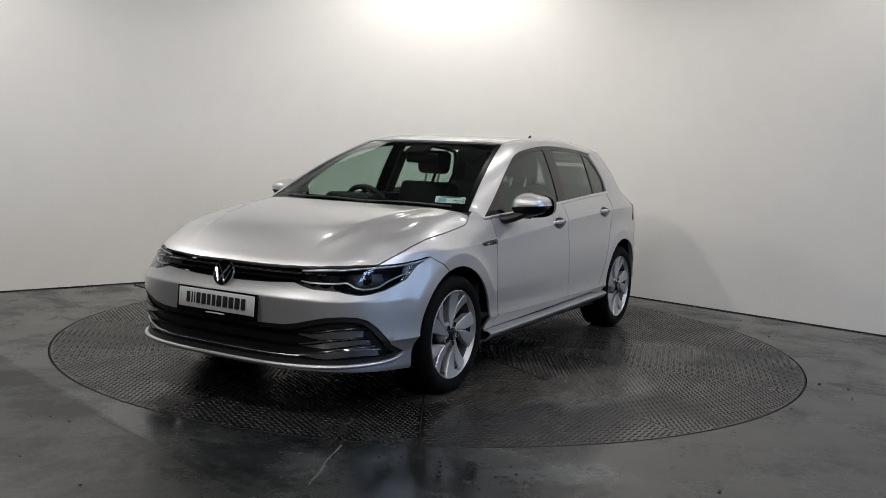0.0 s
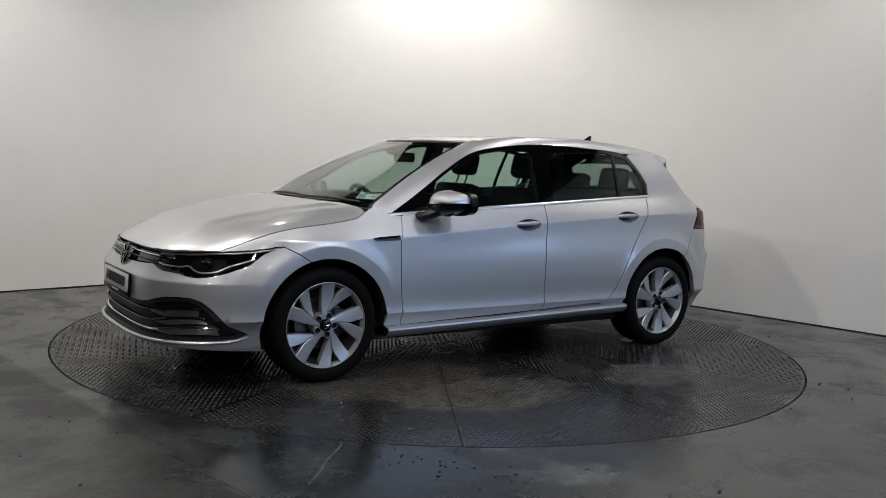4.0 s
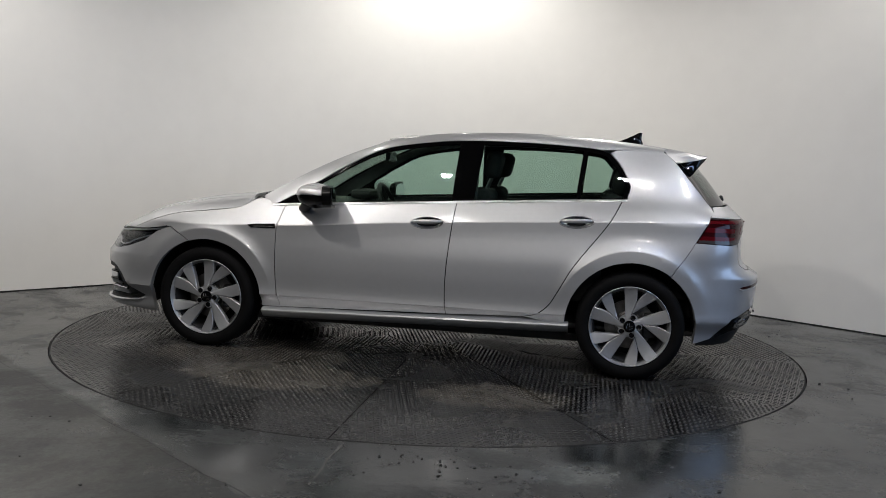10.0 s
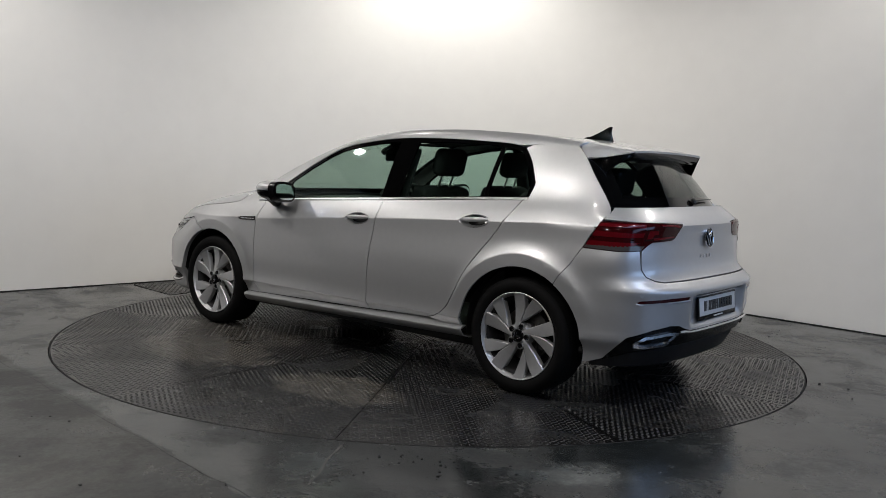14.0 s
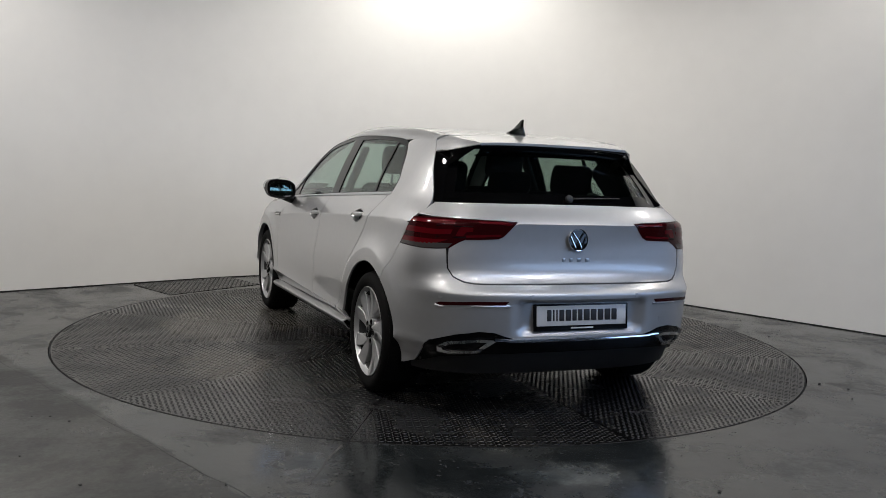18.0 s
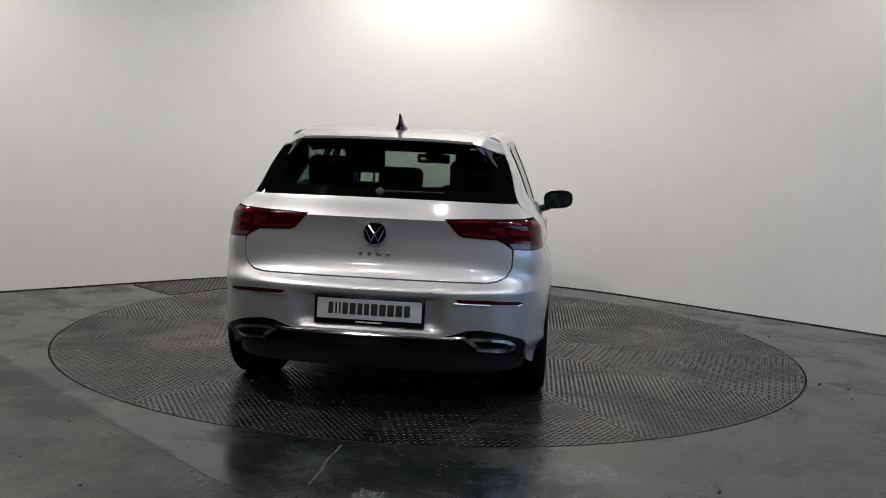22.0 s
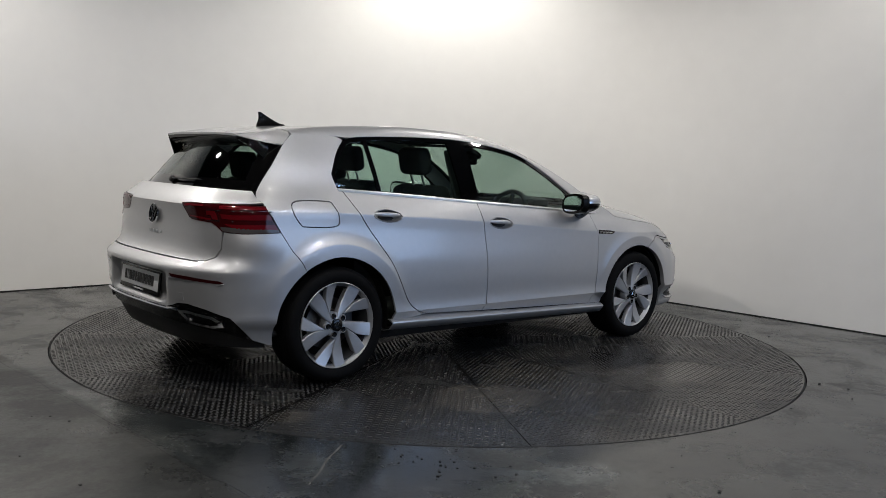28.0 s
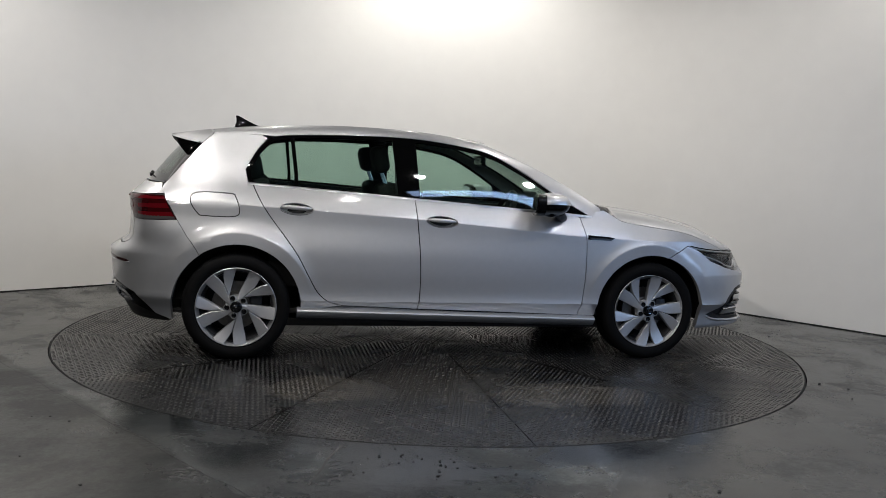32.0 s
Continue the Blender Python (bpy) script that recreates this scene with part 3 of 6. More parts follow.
def panel(outline, holes=(), h=0.03, off=0.0, thick=0.012, gap=0.0029, rim=0.0035, fn=skin, lines=(), circles=()):
    """A sheet cut from a body surface along outlines in its domain, with turned edges. lines: functions z(u) along which rows of points follow a crease."""
    from mathutils.geometry import delaunay_2d_cdt
    loops = []
    for i, lp in enumerate([outline, *holes]):
        d = dense(lp, h)
        loops.append(inset(d, gap if i == 0 else -gap))
    pts, edges = [], []
    for lp in loops:
        k = len(pts)
        pts += list(lp)
        edges += [(k + j, k + (j + 1) % len(lp)) for j in range(len(lp))]
    rings = [inset(lp, rim if i == 0 else -rim) for i, lp in enumerate(loops)]
    lo, hi = loops[0].min(0), loops[0].max(0)
    gx, gy = np.meshgrid(np.arange(lo[0] + h * .37, hi[0], h), np.arange(lo[1] + h * .41, hi[1], h))
    gx = gx + (np.arange(gx.shape[0]) % 2)[:, None] * h * .5
    g = np.stack([gx.ravel(), gy.ravel()], 1)
    extra = []
    for f in lines:
        us = np.arange(lo[0], hi[0], h * .5)
        zs = f(us)
        extra.append(np.stack([us, zs], 1))
        near = np.abs(g[:, 1] - f(g[:, 0])) < h * .45
        g = g[~near]
        for s in (-.006, .006):
            extra.append(np.stack([us, zs + s], 1))
    for cx, r in circles:
        g = g[np.abs(np.hypot(g[:, 0] - cx, g[:, 1] - HZ) - r) > h * .55]
        aa = np.arange(0, 2 * math.pi, .6 * h / r)
        for s in (-.006, 0, .006):
            extra.append(np.stack([cx + (r + s) * np.cos(aa), HZ + (r + s) * np.sin(aa)], 1))
    allb = np.concatenate(loops)
    free = [g] + extra
    keep = []
    for arr, lim in [(a, (h * .5 if i == 0 else h * .25)) for i, a in enumerate(free)] + [(r, rim * .6) for r in rings]:
        ok = inside(arr, loops[0])
        for lp in loops[1:]:
            ok &= ~inside(arr, lp)
        arr = arr[ok]
        if len(arr):
            d = np.min(np.hypot(arr[:, None, 0] - allb[None, :, 0], arr[:, None, 1] - allb[None, :, 1]), axis=1)
            keep.append(arr[d > lim])
    pts += [q for arr in keep for q in arr]
    vs, _, fs, *_ = delaunay_2d_cdt([Vector(q) for q in pts], edges, [], 1, 1e-6)
    u = np.array([[v[0], v[1]] for v in vs])
    mid = np.array([u[list(f)].mean(0) for f in fs])
    ok = inside(mid, loops[0])
    for lp in loops[1:]:
        ok &= ~inside(mid, lp)
    fs = [f for f, o in zip(fs, ok) if o]
    co = fn(u[:, 0], u[:, 1])
    e = 2e-3
    du = fn(u[:, 0] + e, u[:, 1]) - fn(u[:, 0] - e, u[:, 1])
    dv = fn(u[:, 0], u[:, 1] + e) - fn(u[:, 0], u[:, 1] - e)
    n = np.cross(dv, du)
    n /= np.linalg.norm(n, axis=1)[:, None] + 1e-12
    out = co - np.array([0.0, 0, .55])
    if np.sum(n * out) < 0:
        n = -n
    co = co + n * off
    b = bmesh.new()
    bv = [b.verts.new(c) for c in co]
    for f in fs:
        try:
            b.faces.new([bv[i] for i in f])
        except ValueError:
            pass
    b.normal_update()
    b.verts.index_update()
    wrong = [f for f in b.faces if f.normal.dot(Vector(n[f.verts[0].index])) < 0]
    if wrong:
        bmesh.ops.reverse_faces(b, faces=wrong)
    loose = [v for v in b.verts if not v.link_faces]
    if thick:
        rimv = {}
        for ed in [x for x in b.edges if x.is_boundary]:
            lp = ed.link_loops[0]
            p, q = lp.vert, lp.link_loop_next.vert
            for v in (p, q):
                if v not in rimv:
                    rimv[v] = b.verts.new(Vector(v.co) - Vector(n[v.index]) * thick)
            b.faces.new((q, p, rimv[p], rimv[q]))
    if loose:
        bmesh.ops.delete(b, geom=loose, context="VERTS")
    return b


# ---- room ----
def wall_line(s=0.0):
    """Plan of the back wall: two straight flanks joined by a wide round corner. s: outward shift."""
    cx, cy, r = -0.132, 0.183, 3.0 + s
    a0, a1 = 134.0, 45.8
    pts = [(cx + r * math.cos(radians(a0)) - 3.6, cy + r * math.sin(radians(a0)) - 3.6 * math.tan(radians(a0 - 90)))]
    for k in range(49):
        a = radians(a0 + (a1 - a0) * k / 48)
        pts.append((cx + r * math.cos(a), cy + r * math.sin(a)))
    pts.append((cx + r * math.cos(radians(a1)) + 3.9, cy + r * math.sin(radians(a1)) - 3.9 * math.tan(radians(90 - a1))))
    return pts


def build_room():
    inner, outer = wall_line(), wall_line(0.15)
    b = bmesh.new()
    cols = [[b.verts.new((x, y, z)) for x, y in line] for line, z in ((inner, 0.0), (inner, TOP), (outer, TOP), (outer, 0.0))]
    for p, q in zip(cols, cols[1:] + cols[:1]):
        for k in range(len(inner) - 1):
            b.faces.new((p[k], p[k + 1], q[k + 1], q[k]))
    for k in (0, -1):
        b.faces.new([c[k] for c in cols])
    bmesh.ops.recalc_face_normals(b, faces=b.faces)
    tagged(part("wall_north", b, WALL), "white painted curved studio wall", "wall", kind="structure")
    # dark shadow joint along the foot of the wall
    line = [(x * 0.999, y * 0.999 - 0.004, 0.004) for x, y in inner]
    tagged(part("baseboard", tube(line, 0.005, 6), GAP), "dark joint at the foot of the wall", "joint", kind="structure")
    xa, xb, north = -8.5, EAST, 4.6
    tagged(part("wall_west", box((0.15, north - SOUTH, CEIL), (xa - 0.08, (north + SOUTH) / 2, CEIL / 2)), DARKWALL), "plain grey wall beside the studio", "wall", kind="structure")
    tagged(part("wall_back", box((xb - xa + 0.4, 0.15, CEIL), ((xa + xb) / 2, north + 0.08, CEIL / 2)), DARKWALL), "plain grey wall behind the studio wall", "wall", kind="structure")
    tagged(part("wall_south", box((xb - xa + 0.4, 0.15, CEIL), ((xa + xb) / 2, SOUTH - 0.08, CEIL / 2)), DARKWALL), "plain grey wall behind the camera", "wall", kind="structure")
    y0, y1, lo, hh = OPENING
    b = box((0.15, y0 - SOUTH, CEIL), (xb + 0.08, (SOUTH + y0) / 2, CEIL / 2))
    box((0.15, north - y1, CEIL), (xb + 0.08, (north + y1) / 2, CEIL / 2), bm=b)
    box((0.15, y1 - y0, CEIL - hh), (xb + 0.08, (y0 + y1) / 2, (CEIL + hh) / 2), bm=b)
    box((0.15, y1 - y0, lo), (xb + 0.08, (y0 + y1) / 2, lo / 2), bm=b)
    tagged(part("wall_east", b, DARKWALL), "plain grey wall with a wide daylit window opening", "wall", kind="structure")
    tagged(part("backdrop", box((0.05, y1 - y0 + 2, hh + 1), (xb + 0.6, (y0 + y1) / 2, hh / 2)), DAYLIGHT), "cool daylight outside the window opening", "daylight", kind="structure")
    # ceiling with the skylight's opening, and the sky above it
    mx, my, ln, wd, turn = SKYLIGHT
    ux, uy = math.cos(radians(turn)), math.sin(radians(turn))
    b = bmesh.new()
    hole = [(mx + ux * ln * p / 2 - uy * wd * q / 2, my + uy * ln * p / 2 + ux * wd * q / 2) for p, q in ((-1, -1), (1, -1), (1, 1), (-1, 1))]
    far = [(-10, SOUTH - .2), (10, SOUTH - .2), (10, 4.9), (-10, 4.9)]
    vs = [[b.verts.new((x, y, z)) for x, y in lp] for lp in (hole, far) for z in (CEIL, CEIL + .12)]
    for k in range(4):
        j = (k + 1) % 4
        b.faces.new((vs[0][k], vs[0][j], vs[2][j], vs[2][k]))
        b.faces.new((vs[1][k], vs[1][j], vs[3][j], vs[3][k]))
        b.faces.new((vs[0][k], vs[0][j], vs[1][j], vs[1][k]))
        b.faces.new((vs[2][k], vs[2][j], vs[3][j], vs[3][k]))
    bmesh.ops.recalc_face_normals(b, faces=b.faces)
    tagged(part("ceiling", b, CEILING, smooth=False), "dark ceiling with a long skylight", "ceiling", kind="structure")
    tagged(part("skylight_sky", box((ln + .4, wd + .4, .04), (mx, my, CEIL + .2), 0, Matrix.Rotation(radians(turn), 4, "Z")), DAYLIGHT), "blue sky above the skylight", "sky", kind="structure")
    # floor sheet with a round opening for the turntable
    b = bmesh.new()
    n = 128
    rim = [b.verts.new((2.483 * math.cos(2 * math.pi * k / n), 2.483 * math.sin(2 * math.pi * k / n), 0)) for k in range(n)]
    far = []
    for k in range(n):
        a = 2 * math.pi * k / n
        f = 14 / max(abs(math.cos(a)), abs(math.sin(a)))
        far.append(b.verts.new((f * math.cos(a), f * math.sin(a), 0)))
    low = [b.verts.new((v.co.x, v.co.y, -0.06)) for v in rim]
    for k in range(n):
        j = (k + 1) % n
        b.faces.new((rim[k], far[k], far[j], rim[j]))
        b.faces.new((low[k], rim[k], rim[j], low[j]))
    tagged(part("floor", b, FLOOR, smooth=False), "dark grey painted concrete floor, worn and damp", "floor", kind="structure")
    b = bmesh.new()
    bmesh.ops.create_circle(b, cap_ends=True, radius=2.6, segments=96, matrix=pose(0, 0, -0.06))
    tagged(part("turntable_pit", b, GAP, smooth=False), "dark pit below the turntable", "pit", kind="structure")


def studs(loop, pitch, axis, z, h=0.0022):
    """Raised lozenges, turned about by turns, on the part of a sheet inside a 2D outline."""
    lp = np.array(loop, float)
    lo, hi = lp.min(0), lp.max(0)
    c, s = math.cos(axis), math.sin(axis)
    span = np.hypot(*(hi - lo)) / 2 + pitch
    mid = (lo + hi) / 2
    k = np.arange(-int(span / pitch) - 1, int(span / pitch) + 2)
    gi, gj = np.meshgrid(k, k)
    px, py = gi.ravel() * pitch, gj.ravel() * pitch
    p = np.stack([mid[0] + c * px - s * py, mid[1] + s * px + c * py], 1)
    turn = axis + np.where((gi.ravel() + gj.ravel()) % 2 == 0, math.pi / 4, -math.pi / 4)
    ok = inside(p, inset(lp, pitch * 0.42))
    p, turn = p[ok], turn[ok]
    a, w = pitch * 0.48, pitch * 0.18
    d, e = np.stack([np.cos(turn), np.sin(turn)], 1), np.stack([-np.sin(turn), np.cos(turn)], 1)
    zz = lambda q, t: np.concatenate([q, np.full((len(q), 1), t)], 1)
    v = np.stack([zz(p + a * d, z), zz(p + w * e, z), zz(p - a * d, z), zz(p - w * e, z), zz(p + a * .55 * d, z + h), zz(p + w * .5 * e, z + h), zz(p - a * .55 * d, z + h), zz(p - w * .5 * e, z + h)], 1)
    n = len(p)
    base = (np.arange(n) * 8)[:, None, None]
    f = (np.array([[4, 5, 6, 7], [0, 1, 5, 4], [1, 2, 6, 5], [2, 3, 7, 6], [3, 0, 4, 7]])[None] + base).reshape(-1, 4)
    me = bpy.data.meshes.new("stud")
    me.from_pydata(v.reshape(-1, 3).tolist(), [], f.tolist())
    me.materials.append(STUD)
    return me


def sector(r0, r1, a0, a1, n=14):
    out = [(r1 * math.cos(a0 + (a1 - a0) * k / n), r1 * math.sin(a0 + (a1 - a0) * k / n)) for k in range(n + 1)]
    inn = [(r0 * math.cos(a0 + (a1 - a0) * k / n), r0 * math.sin(a0 + (a1 - a0) * k / n)) for k in range(n + 1)]
    return out + inn[::-1]


def plate_bm(loop, z0, z1):
    b = bmesh.new()
    top = [b.verts.new((x, y, z1)) for x, y in loop]
    low = [b.verts.new((x, y, z0)) for x, y in loop]
    b.faces.new(top)
    for k in range(len(top)):
        b.faces.new((top[k], low[k], low[(k + 1) % len(top)], top[(k + 1) % len(top)]))
    bmesh.ops.recalc_face_normals(b, faces=b.faces)
    return b


def build_turntable():
    table = thing("turntable", "round car turntable of dark tread plates set flush in the floor", "turntable")
    b = lathe([(2.476, -0.05), (2.476, 0.0), (2.470, 0.0), (2.470, -0.05)], 128, "z")
    part("rim", b, GAP, table, "dark steel rim")
    part("base", lathe([(2.46, -0.05), (2.46, -0.006), (0.0, -0.006)], 96, "z"), GAP, table)
    for k in range(12):
        a0, a1 = radians(30 * k), radians(30 * k + 30)
        loop = inset(sector(0.30, 2.471, a0, a1), 0.003)
        pl = part("plate", plate_bm(loop, -0.006, 0.0), TREAD, table, smooth=False)
        st = new("studs", studs(loop, 0.026, (a0 + a1) / 2 + math.pi / 4, 0.0))
        st.parent = pl
        tagged(st, "raised tread studs", kind="stuff")
    hub = part("hub_plate", lathe([(0.296, -0.006), (0.296, 0.0), (0.0, 0.0)], 48, "z"), TREAD, table, smooth=False)
    st = new("studs", studs([(0.294 * math.cos(2 * math.pi * k / 48), 0.294 * math.sin(2 * math.pi * k / 48)) for k in range(48)], 0.026, 0.3, 0.0))
    st.parent = hub
    tagged(st, "raised tread studs", kind="stuff")
    return table


def build_floor_things():
    # tread plate let into the floor between turntable and wall
    t = thing("floor_plate", "dark tread plate let into the floor by the wall", "floor plate")
    loop = [(-2.22, 1.25), (-1.62, 2.10), (-2.02, 2.50), (-2.71, 1.74)]
    part("sheet", plate_bm(inset(loop, 0.01), 0.0005, 0.005), TREAD, t, smooth=False)
    st = new("studs", studs(loop, 0.026, radians(54), 0.005))
    st.parent = t
    tagged(st, "raised tread studs", kind="stuff")
    rng = random.Random(4)
    spots = [(-1.70, -2.28), (-1.78, -2.29), (-1.59, -2.34), (-1.59, -2.81), (-0.73, -3.02), (1.93, -1.62), (2.34, -1.02), (2.61, 1.69), (2.46, -1.13), (2.6, 0.49), (-0.19, -2.64), (0.06, -2.79), (0.21, -2.96), (-2.05, -2.05)]
    spots = [(x, y, rng.uniform(0.004, 0.009)) for x, y in spots]
    for k in range(70):
        # loose grit in front of the turntable and scattered over the floor
        x, y, s = rng.gauss(0.02, 0.22), rng.gauss(-2.74, 0.10), rng.uniform(0.002, 0.006)
        if k > 44:
            x, y, s = rng.uniform(-2.4, 2.9), rng.uniform(-3.1, 1.6), rng.uniform(0.003, 0.008)
        if math.hypot(x, y) > 2.52 and math.hypot(x, y - .32) < 2.9 + (y < 0) * 2:
            spots.append((x, y, s))
    for x, y, s in spots:
        b = bmesh.new()
        bmesh.ops.create_icosphere(b, subdivisions=1, radius=s)
        for v in b.verts:
            v.co = Vector((v.co.x * rng.uniform(.8, 1.7), v.co.y * rng.uniform(.7, 1.2), v.co.z * .5 + s * .45))
        ob = part("rubber_crumb", b, CRUMB, None, smooth=False)
        ob.location = (x, y, 0)
        tagged(ob, "small black crumb of rubber on the floor", "crumb", "crumbs on the floor")
    # long crack and a pale scuff in the paint
    for name, a, c, w, m, label in (("floor_crack", (-2.75, -0.95), (-0.62, -3.14), 0.0016, GAP, "thin dark crack in the concrete floor"),
                                    ("floor_scuff", (-0.36, -2.51), (-0.43, -2.99), 0.010, SCUFF, "pale scuffed line on the concrete floor")):
        pts, n = [], 40
        for k in range(n + 1):
            q = Vector(a).lerp(Vector(c), k / n)
            j = noise.noise(Vector((q.x * 5, q.y * 5, 1))) * 0.014
            pts.append((q.x + j, q.y + j, k))
        b = bmesh.new()
        row = []
        for x, y, k in pts:
            ww = w * (0.4 + 0.8 * abs(noise.noise(Vector((k * 0.9, 3, 0)))))
            row.append((b.verts.new((x - ww, y - ww * .7, 0.0012)), b.verts.new((x + ww, y + ww * .7, 0.0012))))
        for p, q in zip(row, row[1:]):
            b.faces.new((p[0], p[1], q[1], q[0]))
        tagged(part(name, b, m, smooth=False), label, "floor mark", kind="structure")


def build_lights():
    # fixtures of the wall spot, four known spots and seven added fills
    for x, y, z in [(0.0, 2.1, 3.80)] + [q[:3] for q in SPOTS]:
        t = thing("ceiling_and_fill_spot", "small round ceiling spotlight, several of them added as fill", "spotlight", "spotlights on the ceiling", at=pose(x, y, z + 0.07))
        part("rod", tube([(0, 0, 0), (0, 0, CEIL - z - 0.07)], 0.012, 8), PLASTIC, t)
        part("can", lathe([(0.0, 0.0), (0.085, 0.0), (0.085, -0.05), (0.076, -0.05), (0.076, -0.02), (0, -0.02)], 32, "z"), PLASTIC, t)
        part("lens", lathe([(0.072, -0.035), (0.0, -0.03)], 32, "z"), BULB, t, "glowing lens")


build_room()


# ---- car ----
def arch(cx, r, a0, a1, n=28):
    """Points on a wheel arch; angles in degrees, 0 forward, 90 up."""
    return [sx(cx + r * math.cos(radians(a0 + (a1 - a0) * k / n)), HZ + r * math.sin(radians(a0 + (a1 - a0) * k / n))) for k in range(n + 1)]


RF, RRA = 0.368, 0.376
DOOR_F = spline([(.823, .910), (.850, .80), (.857, .735), (.856, .565), (.845, .42), (.826, .283)], 6)
DOOR_B = spline([(-.221, .313), (-.214, .40), (-.212, .515), (-.223, .719), (-.251, .987)], 6)
DOOR_R = spline([(-1.227, 1.040), (-1.185, .955), (-1.125, .861), (-.970, .653), (-.885, .50), (-.835, .415), (-.770, .360), (-.688, .333)], 6)
DLO_TOP = spline([(.904, .912), (.815, .962), (.723, 1.014), (.590, 1.098), (.458, 1.181), (.256, 1.284), (.048, 1.330), (-.267, 1.363), (-.651, 1.364), (-1.0, 1.349), (-1.10, 1.337)], 5)
DLO_REAR = spline([(-1.142, 1.322), (-1.208, 1.247), (-1.262, 1.150), (-1.270, 1.120), (-1.254, 1.050)], 4)
LAMP_TOP = [(1.868, .714), (1.74, .724), (1.64, .735), (1.562, .748)]      # x, z from the bonnet's corner back to the tip
HATCH_SIDE = spline([(-1.458, 1.345), (-1.53, 1.28), (-1.601, 1.195), (-1.70, 1.075), (-1.752, 1.004), (-1.735, .97)], 5)


def belt_line(x0, x1, n=24, up=0.0):
    return [(x0 + (x1 - x0) * k / n, float(belt(x0 + (x1 - x0) * k / n)[0]) + up) for k in range(n + 1)]


def S(pts):
    return [sx(*p) for p in pts]


# bonnet ----------------------------------------------------------------
SHUT = [(1.868, .714), (1.78, .752), (1.654, .798), (1.51, .836), (1.298, .862), (1.135, .886), (1.08, .908), (1.055, .935)]


def shut_z(x):
    return pch([p[0] for p in SHUT], [p[1] for p in SHUT], x)


def front_z(y):
    """Height of the bonnet's front edge."""
    return .691 + .022 * (np.clip(np.abs(y), 0, .80) / .715) ** 3


def front_x(y):
    z = front_z(y)
    m, n = f_mn(z)
    return XF + (nose(z) - XF) * np.clip(1 - np.clip(np.abs(y) / side_y(np.full(np.shape(y), XF), z), 0, 1) ** m, 0, 1) ** (1 / n)


def bonnet(x, y):
    x, y = np.array(x, float), np.array(y, float)
    ez = shut_z(np.minimum(x, 1.868))
    eb = side(np.minimum(x, 1.868), ez)
    zc = lambda q: pch((2.14, 2.112, 2.08, 2.04, 1.97, 1.9, 1.75, 1.5, 1.3, 1.1, 1.0), (.668, .692, .717, .739, .775, .806, .858, .914, .944, .966, .976), q)
    k = lambda v: 2.110 - front_x(np.clip(np.abs(v), 0, .80))
    w = sm(1.15, 1.75, x)
    ramp = lambda v: .022 * (np.clip(np.abs(v), 0, .8) / .715) ** 3 * sm(1.5, 1.8, x)
    raw = zc(x + k(y) * w) + ramp(y)
    rawe = zc(x + k(eb) * w) + ramp(eb)
    v = np.clip(np.abs(y) / eb, 0, 1.05)
    z = raw - (rawe - ez) * v ** (9 - 5 * sm(1.55, 1.85, x)) * (1 - sm(1.862, 1.875, x))
    # pressed ridge that runs from the badge's sides to the screen's corners
    r = np.abs(y) - (.40 + (2.05 - x) * .21)
    z = z + .012 * (1 - sm(-.030, .016, r)) * sm(2.06, 1.8, x) * sm(1.05, 1.2, x)
    return np.stack([x, y, z], -1)


# roof and screens --------------------------------------------------------
GUTTER = ((.30, .17, -.1, -.3, -.65, -1.0, -1.3, -1.5, -1.72), (.478, .505, .528, .535, .533, .522, .503, .488, .47), (1.318, 1.357, 1.399, 1.414, 1.421, 1.408, 1.385, 1.360, 1.322))


def roof(x, y):
    x, y = np.array(x, float), np.array(y, float)
    eb, ez = pch(GUTTER[0], GUTTER[1], x), pch(GUTTER[0], GUTTER[2], x)
    zc = ez + pch((.42, .30, .2, .05, -.1, -.5, -1.0, -1.5, -1.74), (.058, .052, .040, .020, .008, .004, .004, .011, .013), x)
    v = np.abs(y) / eb
    return np.stack([x, y, zc - (zc - ez) * (.35 * v ** 2 + .65 * v ** 4)], -1)


def blend4(c0, c1, m0, m1, bow_mid=.018, bow_edge=.018):
    """A screen: domain (v, t); corner line c0 to c1 at v = 1, middle line m0 to m1 at v = 0; bowed upwards by its own amount at the middle and the edges."""
    c0, c1, m0, m1 = (np.array(q, float) for q in (c0, c1, m0, m1))

    def f(v, t):
        v, t = np.array(v, float), np.array(t, float)
        c, m = c0 + (c1 - c0) * t[:, None], m0 + (m1 - m0) * t[:, None]
        s = np.abs(v)[:, None] ** 2.2
        p = m + (c - m) * s
        p[:, 1] = c[:, 1] * v
        p[:, 2] += np.sin(math.pi * np.clip(t, 0, 1)) * (bow_mid + (bow_edge - bow_mid) * np.clip(np.abs(v), 0, 1) ** 2)
        return p
    return f


WS = blend4((.985, .72, .962), (.20, .510, 1.356), (1.085, 0, .966), (.33, 0, 1.362), -.004, .030)
RW = blend4((-1.735, .635, 1.035), (-1.505, .487, 1.335), (-1.895, 0, 1.040), (-1.625, 0, 1.352))


def screen(f, v, t0, t1, nv=28, nt=14, off=0.0, thick=0.005, outward=(1, 0, 1)):
    vs, ts = np.linspace(-v, v, nv + 1), np.linspace(t0, t1, nt + 1)
    rows = [[Vector(p) for p in f(vs, np.full(len(vs), t))] for t in ts]
    b = grid_mesh(rows)
    b.normal_update()
    thicken(b, thick, outward)
    if off:
        for q in b.verts:
            q.co += Vector(outward).normalized() * off
    return b


